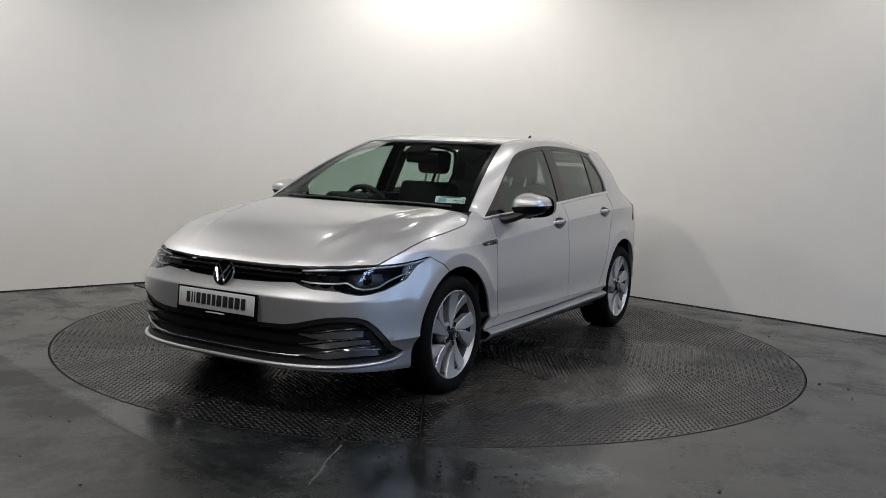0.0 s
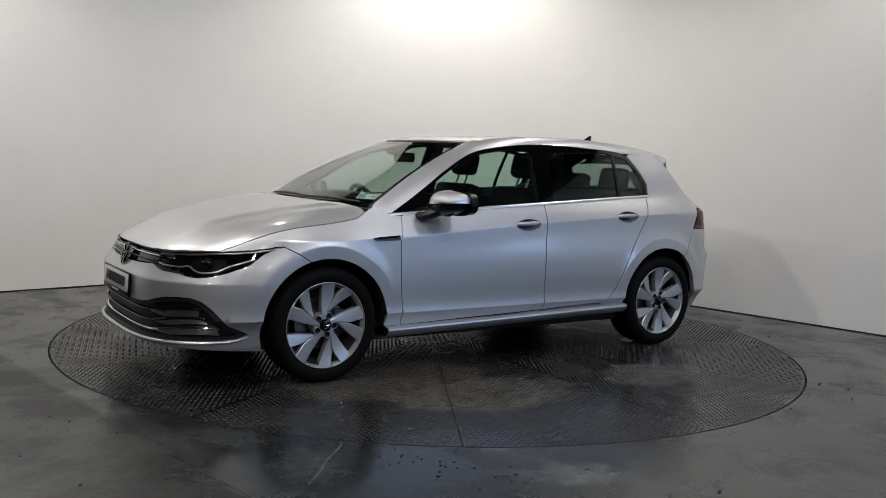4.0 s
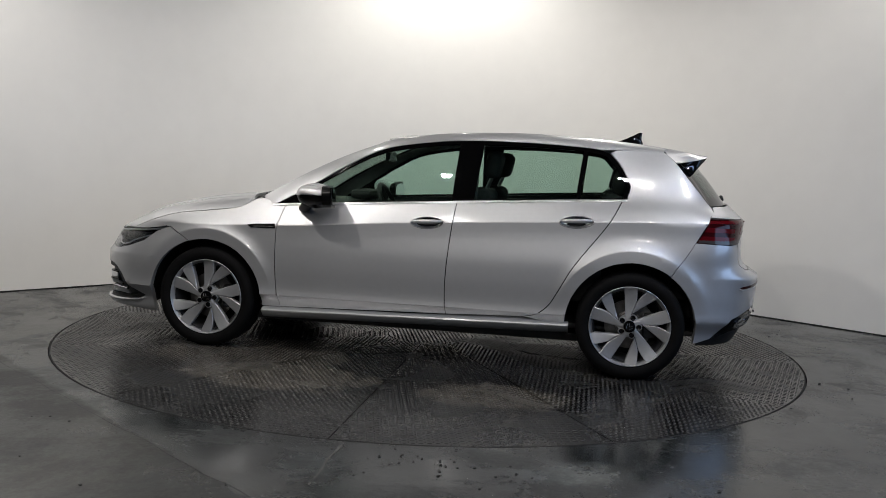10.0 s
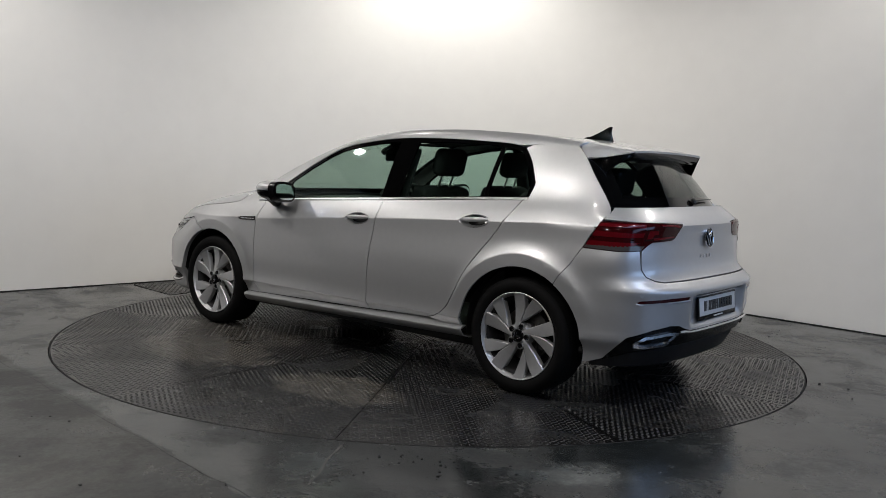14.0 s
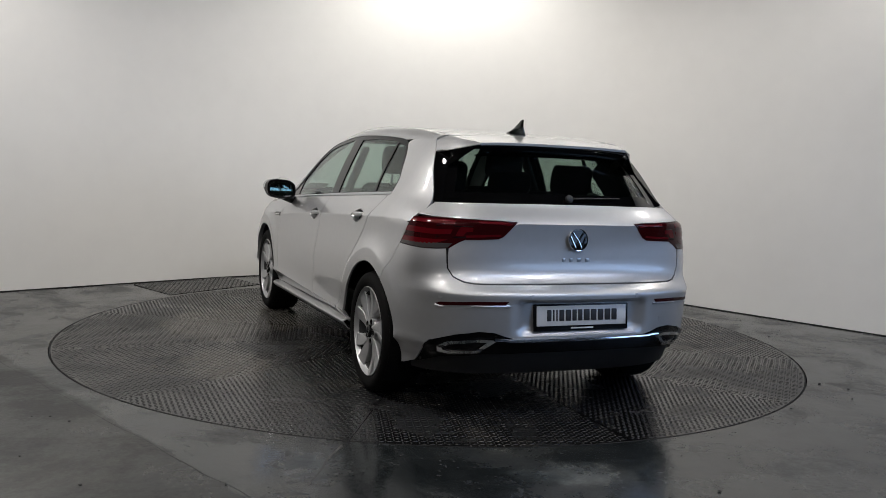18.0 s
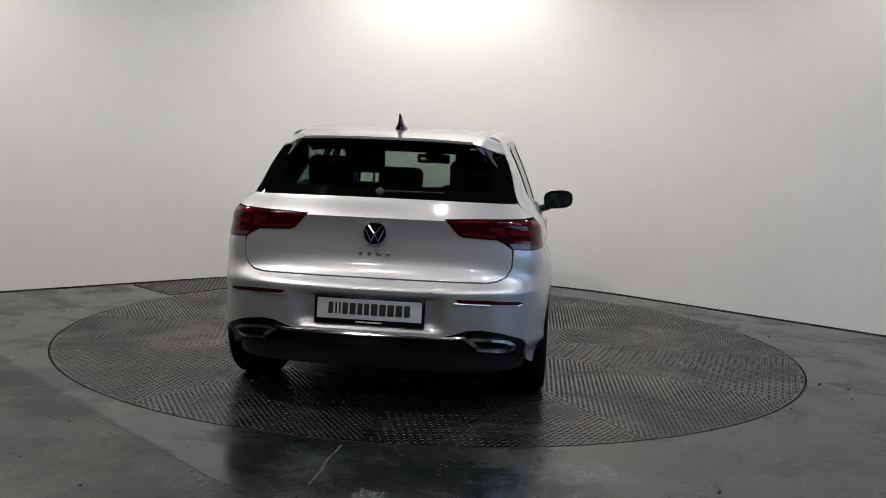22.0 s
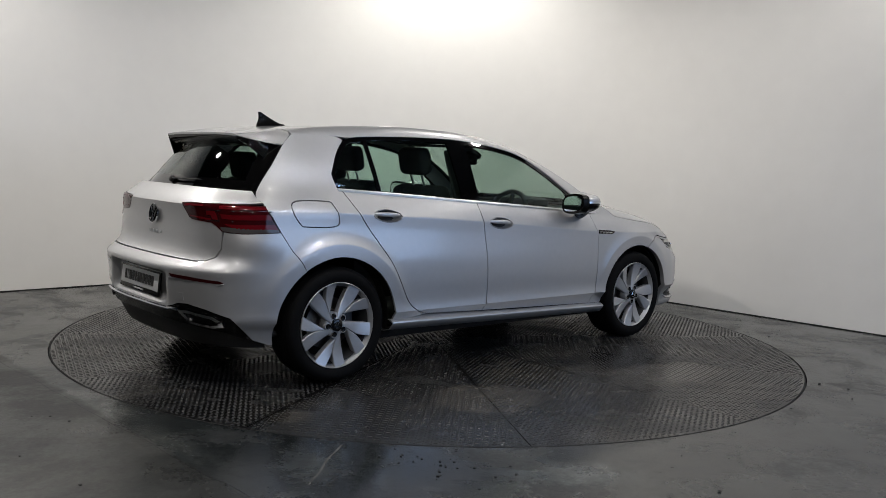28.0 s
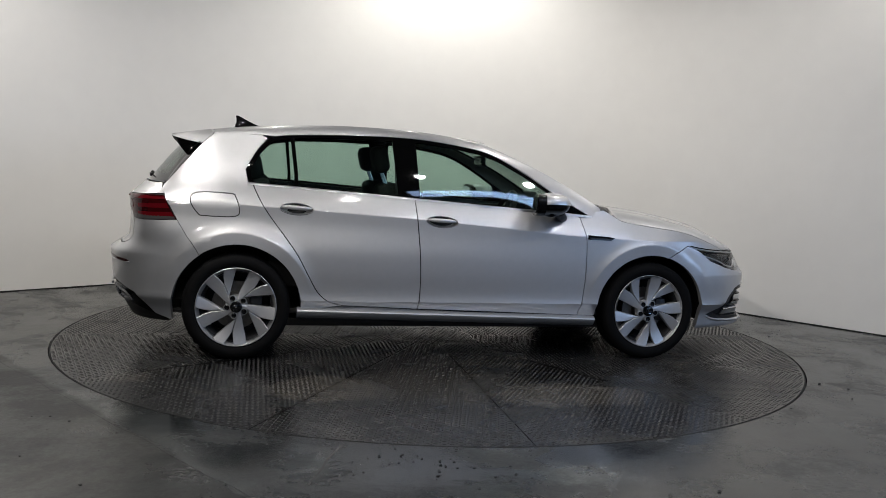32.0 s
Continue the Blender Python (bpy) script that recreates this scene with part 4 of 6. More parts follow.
def strip(curve_a, curve_b, bulge, n=8, thick=0.02, out=(0, 1, .5)):
    """Skin between two 3D lines, bowed by way of the control line bulge."""
    rows = []
    for a, b_, c in zip(curve_a, curve_b, bulge):
        a, b_, c = Vector(a), Vector(b_), Vector(c)
        rows.append([a * (1 - t) ** 2 + c * 2 * t * (1 - t) + b_ * t * t for t in [k / n for k in range(n + 1)]])
    return thicken(grid_mesh(rows), thick, out)


def even(pts, n):
    """n + 1 points evenly along a 3D line."""
    p = np.array(pts, float)
    d = np.concatenate([[0], np.cumsum(np.linalg.norm(np.diff(p, axis=0), axis=1))])
    q = np.linspace(0, d[-1], n + 1)
    return np.stack([np.interp(q, d, p[:, k]) for k in range(3)], 1)


def on_side(pts, off=0.0):
    p = np.array(pts, float)
    return np.stack([p[:, 0], side(p[:, 0], p[:, 1]) + off, p[:, 1]], 1)


def two(name, bm, material, parent, label="", smooth=True):
    """The part on the left and its mirror image on the right."""
    r = mirrored(bm)
    return part(name, bm, material, parent, label, smooth), part(name, r, material, parent, label, smooth)


def frame_at(p, n, up=Vector((0, 0, 1))):
    """Pose at p with local x along the surface forwards, y outwards along n, z up."""
    n = Vector(n).normalized()
    x = n.cross(up).normalized()
    z = x.cross(n)
    return Matrix.Translation(p) @ Matrix((x, n, z)).transposed().to_4x4()


def bars(parent, m, widths, height, depth, material, name="bar", space=0.35):
    """A line of plain upright bars in place of lettering; local x runs along the line."""
    x = -sum(widths) / 2 - space * height * (len(widths) - 1) / 2 * .4
    for w in widths:
        b = box((w, depth, height), (x + w / 2, 0, 0), min(w, height) * .12, bm=None)
        bmesh.ops.transform(b, matrix=m, verts=b.verts)
        part(name, b, material, parent)
        x += w + space * height * .4


def badge(parent, m, r, ring=CHROME):
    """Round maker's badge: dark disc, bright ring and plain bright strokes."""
    b = part("badge", lathe([(r * .93, 0), (r * .93, .006), (0, .009)], 40, "y", m), BLACK, parent, "round black and chrome badge")
    part("ring", lathe([(r * .93, .002), (r * .93, .009), (r * .97, .010), (r * 1.01, .002)], 48, "y", m), ring, b)
    for x0, z0, x1, z1 in ((-.55, .62, -.05, -.05), (.55, .62, .05, -.05), (-.78, .28, -.30, -.72), (.78, .28, .30, -.72), (-.30, -.72, .0, -.10), (.30, -.72, .0, -.10)):
        a, c = Vector((x0 * r, .0105, z0 * r)), Vector((x1 * r, .0105, z1 * r))
        s = tube([m @ a, m @ c], r * .062, 6)
        part("stroke", s, ring, b)
    return b



HANDLES = ((-.084, .857), (-.971, .907))


def hem(x):
    """Height of the edge above the sills at which the flank turns in."""
    return .362 + 0 * np.asarray(x)


def handle_cup(x, z, grow=1.0):
    """Almond-shaped outline of a door handle's recess."""
    return [(x + .101 * grow * math.cos(a), z + .034 * grow * math.sin(a) * (1 - .18 * math.cos(a) ** 2) - .0046 * math.cos(a)) for a in np.linspace(0, 2 * math.pi, 41)[:-1]]


def build_car():
    car = thing("car", "silver five-door hatchback with alloy wheels, standing on the turntable", "car")

    # hidden dark shell behind the panels
    shell = panel([(UR - .03, .20)] + [(UR - .03 + (UF - UR + .06) * k / 80, .20) for k in range(1, 81)] + [(UF + .03, .60)]
                  + [(1.30, .70), (.95, .85), (-1.3, .98), (UR - .03, .98)], [arch(AX, .41, 0, 350, 40), arch(-AX, .41, 0, 350, 40)], h=.06, off=-.03, thick=0, gap=0)
    two("inner_shell", shell, PLASTIC, car)
    b = box((3.2, 1.40, .05), (.05, 0, .205), .01)
    part("underbody", b, PLASTIC, car)
    for cx in (AX, -AX):
        rows = []
        for y in (.40, .55, .70, .772):
            rows.append([Vector((cx + .385 * math.cos(radians(a)), y, HZ + .385 * math.sin(radians(a)))) for a in range(-9, 187, 5)])
        rows.insert(0, [Vector((cx + .05 * math.cos(radians(a)), .40, HZ + .05 * math.sin(radians(a)))) for a in range(-9, 187, 5)])
        two("wheel_arch_liner", thicken(grid_mesh(rows), .006), PLASTIC, car, "black plastic wheel arch liner")

    # bonnet
    xs = [p for p in spline([(1.055, .935), (1.08, .908), (1.135, .886), (1.298, .862), (1.51, .836), (1.654, .798), (1.78, .752), (1.868, .714)], 5)]
    left = [(x, float(side(x, z)[0]) - .001) for x, z in xs]
    frontl = [(float(skin(*[np.array([q]) for q in fy(y, z)])[0][0]) - .002, y) for y, z in [(y, float(front_z(y))) for y in (.685, .617, .52, .44, .33, .22, .11)]]
    half = [(1.135, 0), (1.13, .2), (1.115, .4), (1.09, .58), (1.06, .70)] + left + frontl
    out = half + [(2.108, 0)] + [(x, -y) for x, y in reversed(half[1:])]
    part("bonnet", panel(out, h=.022, fn=bonnet, thick=.02, gap=.0016), PAINT, car)

    # wings, doors, rear quarters
    wing = ([(.826, .283), (.93, .283)] + arch(AX, RF, 184, 73)[0:] + S([(1.47, .700), (1.562, .748)]) + S(LAMP_TOP[::-1][1:])
            + S(spline(SHUT[:7], 4)[1:]) + [(1.02, .945), (.985, .958), (.93, .945), (.905, .915), (.86, .911)] + DOOR_F[:-1])
    two("front_wing", panel(wing, h=.026, gap=.0018, lines=[crease, hem], circles=[(AX, .437)]), PAINT, car)
    doors = []
    fdoor = DOOR_F + [(x, .283 + (.313 - .283) * (.826 - x) / 1.047) for x in np.linspace(.75, -.16, 14)] + DOOR_B + belt_line(-.20, .79, 20)
    rdoor = DOOR_B + belt_line(-.30, -1.21, 20)[0:] + DOOR_R + [(x, .333 - .020 * (x + .688) / .467) for x in np.linspace(-.62, -.26, 7)]
    for nm, lp, at in (("front_door", fdoor, HANDLES[0]), ("rear_door", rdoor, HANDLES[1])):
        doors.append(two(nm, panel(lp, [handle_cup(*at)], h=.028, lines=[crease, hem], circles=[(-AX, .447)]), PAINT, car))
    quarter = (DOOR_R[:-1] + [(-.688, .333), (-.80, .312), (-.90, .302), (-.94, .300)] + arch(-AX, RRA, -2 + 0, 125)[0:]
               + S([(-1.545, .655), (-1.60, .73), (-1.657, .823)]) + S([(-1.70, .90)]) + S(HATCH_SIDE[::-1])
               + S([(-1.30, 1.345), (-1.18, 1.342)]) + DLO_REAR)
    fuel = spline([(-1.36, .985), (-1.55, .985), (-1.583, .935), (-1.54, .865), (-1.50, .852), (-1.33, .852), (-1.302, .89), (-1.325, .965)], 4, True)
    qr = panel(quarter, [S(fuel)], h=.026, lines=[crease, hem], circles=[(-AX, .447)])
    ql = panel(quarter, h=.026, lines=[crease, hem], circles=[(-AX, .447)])
    part("rear_quarter", ql, PAINT, car)
    part("rear_quarter", mirrored(qr), PAINT, car)
    part("fuel_flap", mirrored(panel(S(fuel), h=.026, off=-.001)), PAINT, car)

    # A pillar and roof rail in one sweep, then the roof
    lower = even(on_side(DLO_TOP + [(-1.20, 1.342), (-1.30, 1.341), (-1.458, 1.338)]), 60)
    ws_edge = [WS(np.array([1.0]), np.array([t]))[0] + np.array([0, .006, .002]) for t in np.linspace(-.01, 1.0, 30)]
    gut = [(x, float(pch(GUTTER[0], GUTTER[1], x)[0]), float(pch(GUTTER[0], GUTTER[2], x)[0])) for x in np.linspace(.12, -1.50, 40)]
    full = np.array(ws_edge + gut)
    ux = lower[:, 0] + (.10 * sm(.0, .85, lower[:, 0])) - .03 * (1 - sm(-1.46, -1.2, lower[:, 0]))
    order = np.argsort(full[:, 0])
    upper = np.stack([np.interp(ux, full[order, 0], full[order, k]) for k in range(3)], 1)
    upper[0] = (.985, .722, .955)
    ctrl = (lower + upper) / 2 + np.stack([np.zeros(61), np.full(61, .012), np.full(61, .016)], 1) * np.linspace(.4, 1, 61)[:, None]
    two("roof_rail", strip(lower, upper, ctrl, thick=.012), PAINT, car)
    ro = [(.335, 0), (.33, .1), (.315, .2), (.285, .32), (.235, .43), (.19, .495)]
    edge = [(x, float(pch(GUTTER[0], GUTTER[1], x)[0]) - .001) for x in np.linspace(.15, -1.49, 40)]
    back = [(-1.50, .40), (-1.505, .2)]
    rl = ro + edge + back
    part("roof", panel(rl + [(-1.505, 0)] + [(x, -y) for x, y in reversed(rl[1:])], h=.04, fn=roof, thick=.01), PAINT, car)

    # windscreen with its black border
    part("windscreen", screen(WS, .955, .03, .97, off=-.004), SCREEN, car, "clear windscreen")
    for sgn in (1, -1):
        b = screen(lambda v, t: WS(.972 + .028 * np.asarray(v), np.asarray(t)), 1.0, -.01, 1.0, 2, 14, off=-.006)
        part("windscreen_seal", b if sgn > 0 else mirrored(b), SATIN, car)
    part("windscreen_header", screen(WS, .94, .955, .992, 28, 2, off=-.009), BLACK, car)
    part("windscreen_base", screen(WS, .96, -.02, .07, 28, 2, off=-.005), BLACK, car)
    b = grid_mesh([[Vector((1.135 - .09 * (y / .74) ** 2 + dx, y, z - .02 * (y / .68) ** 4)) for y in np.linspace(-.68, .68, 24)] for dx, z in ((.02, .940), (-.01, .958), (-.05, .960), (-.11, .952))])
    part("cowl", thicken(b, .01, (0, 0, 1)), PLASTIC, car, "black plastic scuttle panel")

    # side glass
    sill_in = .014
    surround_loop = DLO_TOP + DLO_REAR + belt_line(-1.24, .89, 40, .002)
    hole_f = spline([(.632, .953), (.628, 1.045), (.55, 1.100), (.44, 1.168), (.25, 1.263), (.04, 1.308), (-.20, 1.338)], 3) + [(-.233, 1.335)] + belt_line(-.215, .60, 16, sill_in)
    hole_r = [(-.352, 1.0 + .012), (-.384, 1.34)] + [(-.65, 1.343), (-.90, 1.336), (-.985, 1.328), (-.962, 1.12)] + belt_line(-.958, -.37, 12, sill_in)
    hole_q = [(-.985, 1.10), (-1.010, 1.323), (-1.09, 1.312), (-1.125, 1.300), (-1.19, 1.228), (-1.245, 1.135), (-1.235, 1.065)] + belt_line(-1.22, -.985, 6, sill_in)
    fr = panel(S(surround_loop), [S(hole_f), S(hole_r), S(hole_q)], h=.03, off=-.004, gap=.001, thick=.012, fn=pane)
    two("window_frame", fr, BLACK, car, "gloss black window surround")
    for nm, lp, mt in (("front_side_window", hole_f, WINDOW), ("rear_side_window", hole_r, WINDOW), ("quarter_window", hole_q, WINDOW)):
        two(nm, thicken(panel(S(lp), h=.05, off=-.0075, thick=0, gap=-.006, fn=pane), .003, (0, 1, 0)), mt, car, "lightly tinted glass")
    low, up = belt_line(.905, -1.256, 60, -.006), belt_line(.905, -1.256, 60, .009)
    lo3, up3 = on_side(low, .0035), on_side(up, .0025)
    two("belt_trim", strip(lo3, up3, (lo3 + up3) / 2 + np.array([0, .005, 0]), 4, .006, (0, 1, 0)), SATINCHROME, car, "bright trim strip below the windows")

    # sills
    rows = []
    for x in np.linspace(.93, -.955, 60):
        zt = .266 + .038 * (.93 - x) / 1.88
        low = float(pch((.93, .826, -.22, -.688, -.80, -.94), (.281, .281, .310, .330, .314, .302), x)[0])
        rows.append([Vector((x, y, z)) for y, z in ((.822, max(low, zt + .016)), (.852, zt + .014), (.868, zt + .005), (.871, zt - .003), (.866, zt - .014), (.842, zt - .042), (.79, zt - .058), (.69, zt - .064))])
    two("sill", thicken(grid_mesh(rows), .006, (0, 1, 0)), PAINT, car)

    # front bumper: a mouth-shaped sheet round the lower intake
    ft = [fy(.10, .613), fy(.20, .616), fy(.30, .621), fy(.415, .630)]
    lampb = [fy(*p) for p in spline([(.470, .614), (.520, .604), (.580, .602), (.635, .597), (.685, .586), (.730, .586), (.772, .604)], 4)] + [sx(1.745, .650), sx(1.66, .712), sx(1.562, .748)]
    mouth_top = [(.20, .424), (.30, .425), (.40, .428), (.47, .440), (.54, .460), (.60, .474), (.66, .480), (.712, .478), (.745, .462), (.772, .425)]
    mouth_low = [(.794, .335), (.801, .292), (.785, .266), (.755, .254), (.63, .248), (.53, .246), (.32, .243), (.10, .240)]
    half = [(UF, .612)] + ft + lampb + S([(1.47, .700)]) + arch(AX, RF, 73, -18)[0:] + [sx(1.66, .192), sx(1.74, .196), fy(.74, .205), fy(.66, .214), fy(.55, .219), fy(.3, .220), (UF, .220),
            (UF, .240)] + [fy(*p) for p in mouth_low[::-1]] + [fy(*p) for p in mouth_top[::-1]] + [(UF, .424)]
    idx = half.index((UF, .220))
    outer = half[1:idx]
    outline = both([(UF, .612)] + outer + [(UF, .220)], UF)
    outline = [p for k, p in enumerate(outline) if k == 0 or np.hypot(p[0] - outline[k - 1][0], p[1] - outline[k - 1][1]) > 1e-6]
    if np.hypot(outline[0][0] - outline[-1][0], outline[0][1] - outline[-1][1]) < 1e-6:
        outline.pop()
    mouth_half = [(UF, .424)] + [fy(*p) for p in mouth_top] + [fy(*p) for p in mouth_low] + [(UF, .240)]
    mouth = both(mouth_half, UF)
    mouth = [p for k, p in enumerate(mouth) if k == 0 or np.hypot(p[0] - mouth[k - 1][0], p[1] - mouth[k - 1][1]) > 1e-6]
    if np.hypot(mouth[0][0] - mouth[-1][0], mouth[0][1] - mouth[-1][1]) < 1e-6:
        mouth.pop()
    part("front_bumper", panel(outline, [mouth], h=.026, thick=.03, lines=[lambda u: .556 + 0 * np.asarray(u), lambda u: .226 + 0 * np.asarray(u), lambda u: .208 + 0 * np.asarray(u)]), PAINT, car)
    lip = spline([(-.799, .276), (-.775, .254), (-.70, .244), (-.53, .240), (-.27, .237), (0, .236), (.27, .237), (.53, .240), (.70, .244), (.775, .254), (.799, .276)], 6)
    dom = [fy(y, z) for y, z in lip]
    part("front_lip", tube([tuple(q) for q in skin([q[0] for q in dom], [q[1] for q in dom]) + np.array([.004, 0, 0])], .0115, 10, .85, lambda t: 1 - .7 * abs(2 * t - 1) ** 10), PAINT, car, "thin silver lip below the intake")
    part("lower_intake", panel(mouth, h=.05, off=-.055, thick=0, gap=-.02), PLASTIC, car, "black plastic lower air intake")
    surround = [tuple(q) for q in inset(dense(mouth, .02), .022)]
    part("intake_surround", panel(mouth, [surround], h=.02, off=-.006, thick=.045, gap=.0005), PLASTIC, car)
    for zs, mt, lab in ((((0, .385), (.30, .386), (.45, .389), (.54, .397), (.62, .415), (.70, .424), (.738, .422)), SATIN, ""), (((0, .330), (.30, .332), (.44, .336), (.52, .345), (.62, .366), (.71, .378), (.752, .376)), SATIN, ""),
                        (((0, .283), (.30, .284), (.44, .288), (.52, .297), (.62, .316), (.71, .325), (.762, .322)), CHROME, "chrome grille bar")):
        p = spline(zs, 5)
        p = [(-y, z) for y, z in reversed(p[1:])] + p
        dom = [fy(y, z) for y, z in p]
        c = skin([q[0] for q in dom], [q[1] for q in dom])
        c = c - np.array([.022, 0, 0])
        part("grille_bar", tube([tuple(q) for q in c], .008, 8), mt, car, lab)
        for sgn in (1, -1):
            fin = [(y, z) for y, z in spline(zs, 5) if y > .46]
            top, low = [fy(y, z + .003) for y, z in fin], [fy(y, z - .004 - .036 * sm(.46, .62, y)) for y, z in fin]
            fb = panel(top + low[::-1], h=.02, off=-.014, gap=0, thick=.01)
            part("grille_fin", fb if sgn > 0 else mirrored(fb), SATINCHROME, car, "bright fin at the end of the intake")

    # upper grille strip with its light line, badge, front plate
    gt = [fy(.10, .684), fy(.20, .685), fy(.33, .686), fy(.44, .687)]
    grille = both([(UF, .684)] + gt + [fy(.425, .632), fy(.30, .625), fy(.20, .620), fy(.10, .617), (UF, .616)], UF)
    grille = [p for k, p in enumerate(grille) if k == 0 or np.hypot(p[0] - grille[k - 1][0], p[1] - grille[k - 1][1]) > 1e-6][:-1]
    g = part("upper_grille", panel(grille, h=.03, off=-.012, gap=.002), BLACK, car, "gloss black upper grille strip")
    for z0, r, mt in ((.667, .0045, CHROME), (.640, .005, SATIN)):
        dom = [fy(y, z0 + .004 * abs(y)) for y in np.linspace(-.44, .44, 41)]
        part("grille_line", tube([tuple(q) for q in skin([q[0] for q in dom], [q[1] for q in dom]) - np.array([.004, 0, 0])], r, 8), mt, g)
    badge(car, frame_at((2.146, 0, .634), (1, 0, .28)), .066)
    for nx, at, n in ((1, (2.196, 0, .491), (1, 0, .06)), (-1, (-2.062, 0, .505), (-1, 0, .10))):
        m = frame_at(at, n)
        pl = part("number_plate", box((.528, .012, .118 + .012), (0, 0, 0), .004), SATIN, car, "white plate in a black holder")
        pl.data.transform(m)
        f2 = box((.500, .004, .096), (0, .0065, .008), .002)
        bmesh.ops.transform(f2, matrix=m, verts=f2.verts)
        part("plate_face", f2, WHITEPLATE, pl, "white plate face")
        mm = m @ Matrix.Translation((0, .0088, .010))
        bars(pl, mm, [.028, .031, .030, .030, .031, .023, .023, .028, .026, .008, .009, .023], .054, .0015, INK, "letter_bar", .42)
        bars(pl, m @ Matrix.Translation((0, .0075, -.052)), [.05, .03, .03, .012], .007, .001, WHITEPLATE, "holder_bar")

    # headlights
    lamp_half = [fy(.428, .634)] + lampb[:-1] + [sx(1.562, .748)] + S(LAMP_TOP[::-1][1:]) + [fy(.66, .706), fy(.617, .701), fy(.52, .695), fy(.445, .688)]
    base = panel(lamp_half, h=.03, off=-.030, gap=.002, thick=.0)
    lens = panel(lamp_half, h=.03, off=-.001, gap=.002, thick=.004)
    line_pts = [fy(.44, .681), fy(.52, .687), fy(.617, .692)] + S([(1.80, .708), (1.72, .716), (1.64, .727), (1.59, .737)])
    lp3 = skin([q[0] for q in line_pts], [q[1] for q in line_pts])
    inner_dom = [fy(.45, .634), fy(.50, .628), fy(.60, .628), fy(.645, .634), fy(.68, .614), fy(.715, .606), fy(.752, .616), fy(.770, .642), sx(1.72, .68)]
    il = skin([q[0] for q in inner_dom], [q[1] for q in inner_dom])
    for sgn in (1, -1):
        flip = (lambda q: q.copy()) if sgn > 0 else mirrored
        hl_ = part("headlight", flip(base), BLACK, car, "LED headlight in a black housing")
        part("cover", flip(lens), CLEAR, hl_, "clear cover")
        part("light_line", flip(tube([tuple(q - np.array([.006, .004, 0])) for q in lp3], .006, 8)), SATINCHROME, hl_)
        part("brow", flip(tube([tuple(q + np.array([-.004, -.002, .009])) for q in lp3], .0035, 8)), SATIN, hl_)
        part("running_light", flip(tube(spline([tuple(q - np.array([.016, .008, 0])) for q in il], 4), .0042, 8)), SATINCHROME, hl_)
        for dom in ([(.452, .640), (.53, .634), (.600, .634), (.612, .655), (.606, .676), (.47, .674)], [(.632, .640), (.672, .622), (.705, .610), (.748, .616), (.770, .640), (.745, .684), (.64, .680)]):
            part("reflector", flip(panel([fy(*q) for q in dom], h=.02, off=-.024, gap=0, thick=.004)), LAMPGREY, hl_, "grey metal reflector")
        for y, z, r in ((.535, .655, .024), (.700, .650, .026)):
            c = skin(*[np.array([q]) for q in fy(y, z)])[0]
            m = frame_at(Vector(c) - Vector((.026, .006, 0)), (1, .35, 0))
            part("projector", flip(lathe([(r, -.02), (r, .006), (r * .8, .012), (0, .016)], 28, "y", m)), SATIN, hl_)
            part("projector_lens", flip(lathe([(r * .72, .010), (r * .5, .017), (0, .020)], 24, "y", m)), BLACK, hl_)
            bb = box((r * 1.9, .01, .006), (0, .012, r * .5), .002)
            bmesh.ops.transform(bb, matrix=m, verts=bb.verts)
            part("reflector_bar", flip(bb), CHROME, hl_)

    # rear: tailgate, lamps, bumper, diffuser
    lamp_r = [(.328, .953), (.365, .912), (.395, .880), (.42, .869), (.50, .865), (.58, .862), (.615, .845), (.651, .820)]
    tl_out = [ry(*p) for p in lamp_r] + [ry(.70, .817), ry(.745, .815), sx(-1.657, .823), sx(-1.70, .89), sx(-1.725, .958), ry(.68, .962), ry(.60, .960), ry(.50, .957), ry(.40, .955)]
    gate_half = [(UR, 1.038), ry(.25, 1.037), ry(.5, 1.034), sx(-1.752, 1.030), sx(-1.752, 1.004), sx(-1.735, .972), ry(.68, .965), ry(.60, .963), ry(.50, .960), ry(.40, .958)] + [ry(*p) for p in lamp_r] + [ry(.655, .780), ry(.652, .728), ry(.630, .690), ry(.59, .671), ry(.54, .664), ry(.409, .664), ry(.2, .664), (UR, .664)]
    gate = both(gate_half, UR)
    gate = [p for k, p in enumerate(gate) if k == 0 or np.hypot(p[0] - gate[k - 1][0], p[1] - gate[k - 1][1]) > 1e-6][:-1]
    tg = part("tailgate", panel(gate, h=.026, gap=.0003, lines=[lambda u: .945 + 0 * np.asarray(u)]), PAINT, car)
    bump_half = [(UR, .659), ry(.2, .659), ry(.409, .659), ry(.543, .659), ry(.594, .666), ry(.635, .687), ry(.658, .727), ry(.661, .780), ry(.662, .819), ry(.70, .8160), ry(.745, .8140), sx(-1.6545, .8215),
                 sx(-1.60, .73), sx(-1.545, .655)] + arch(-AX, RRA, 125, 192)[0:] + [sx(-1.70, .238), sx(-1.775, .264), sx(-1.835, .325), sx(-1.895, .385), ry(.63, .424), ry(.53, .442), ry(.46, .438), ry(.41, .420), ry(.36, .408), ry(.2, .408), (UR, .408)]
    bump = both(bump_half, UR)
    bump = [p for k, p in enumerate(bump) if k == 0 or np.hypot(p[0] - bump[k - 1][0], p[1] - bump[k - 1][1]) > 1e-6][:-1]
    rb = part("rear_bumper", panel(bump, h=.022, gap=.0003, thick=.03, lines=[lambda u: .618 + 0 * np.asarray(u)]), PAINT, car)
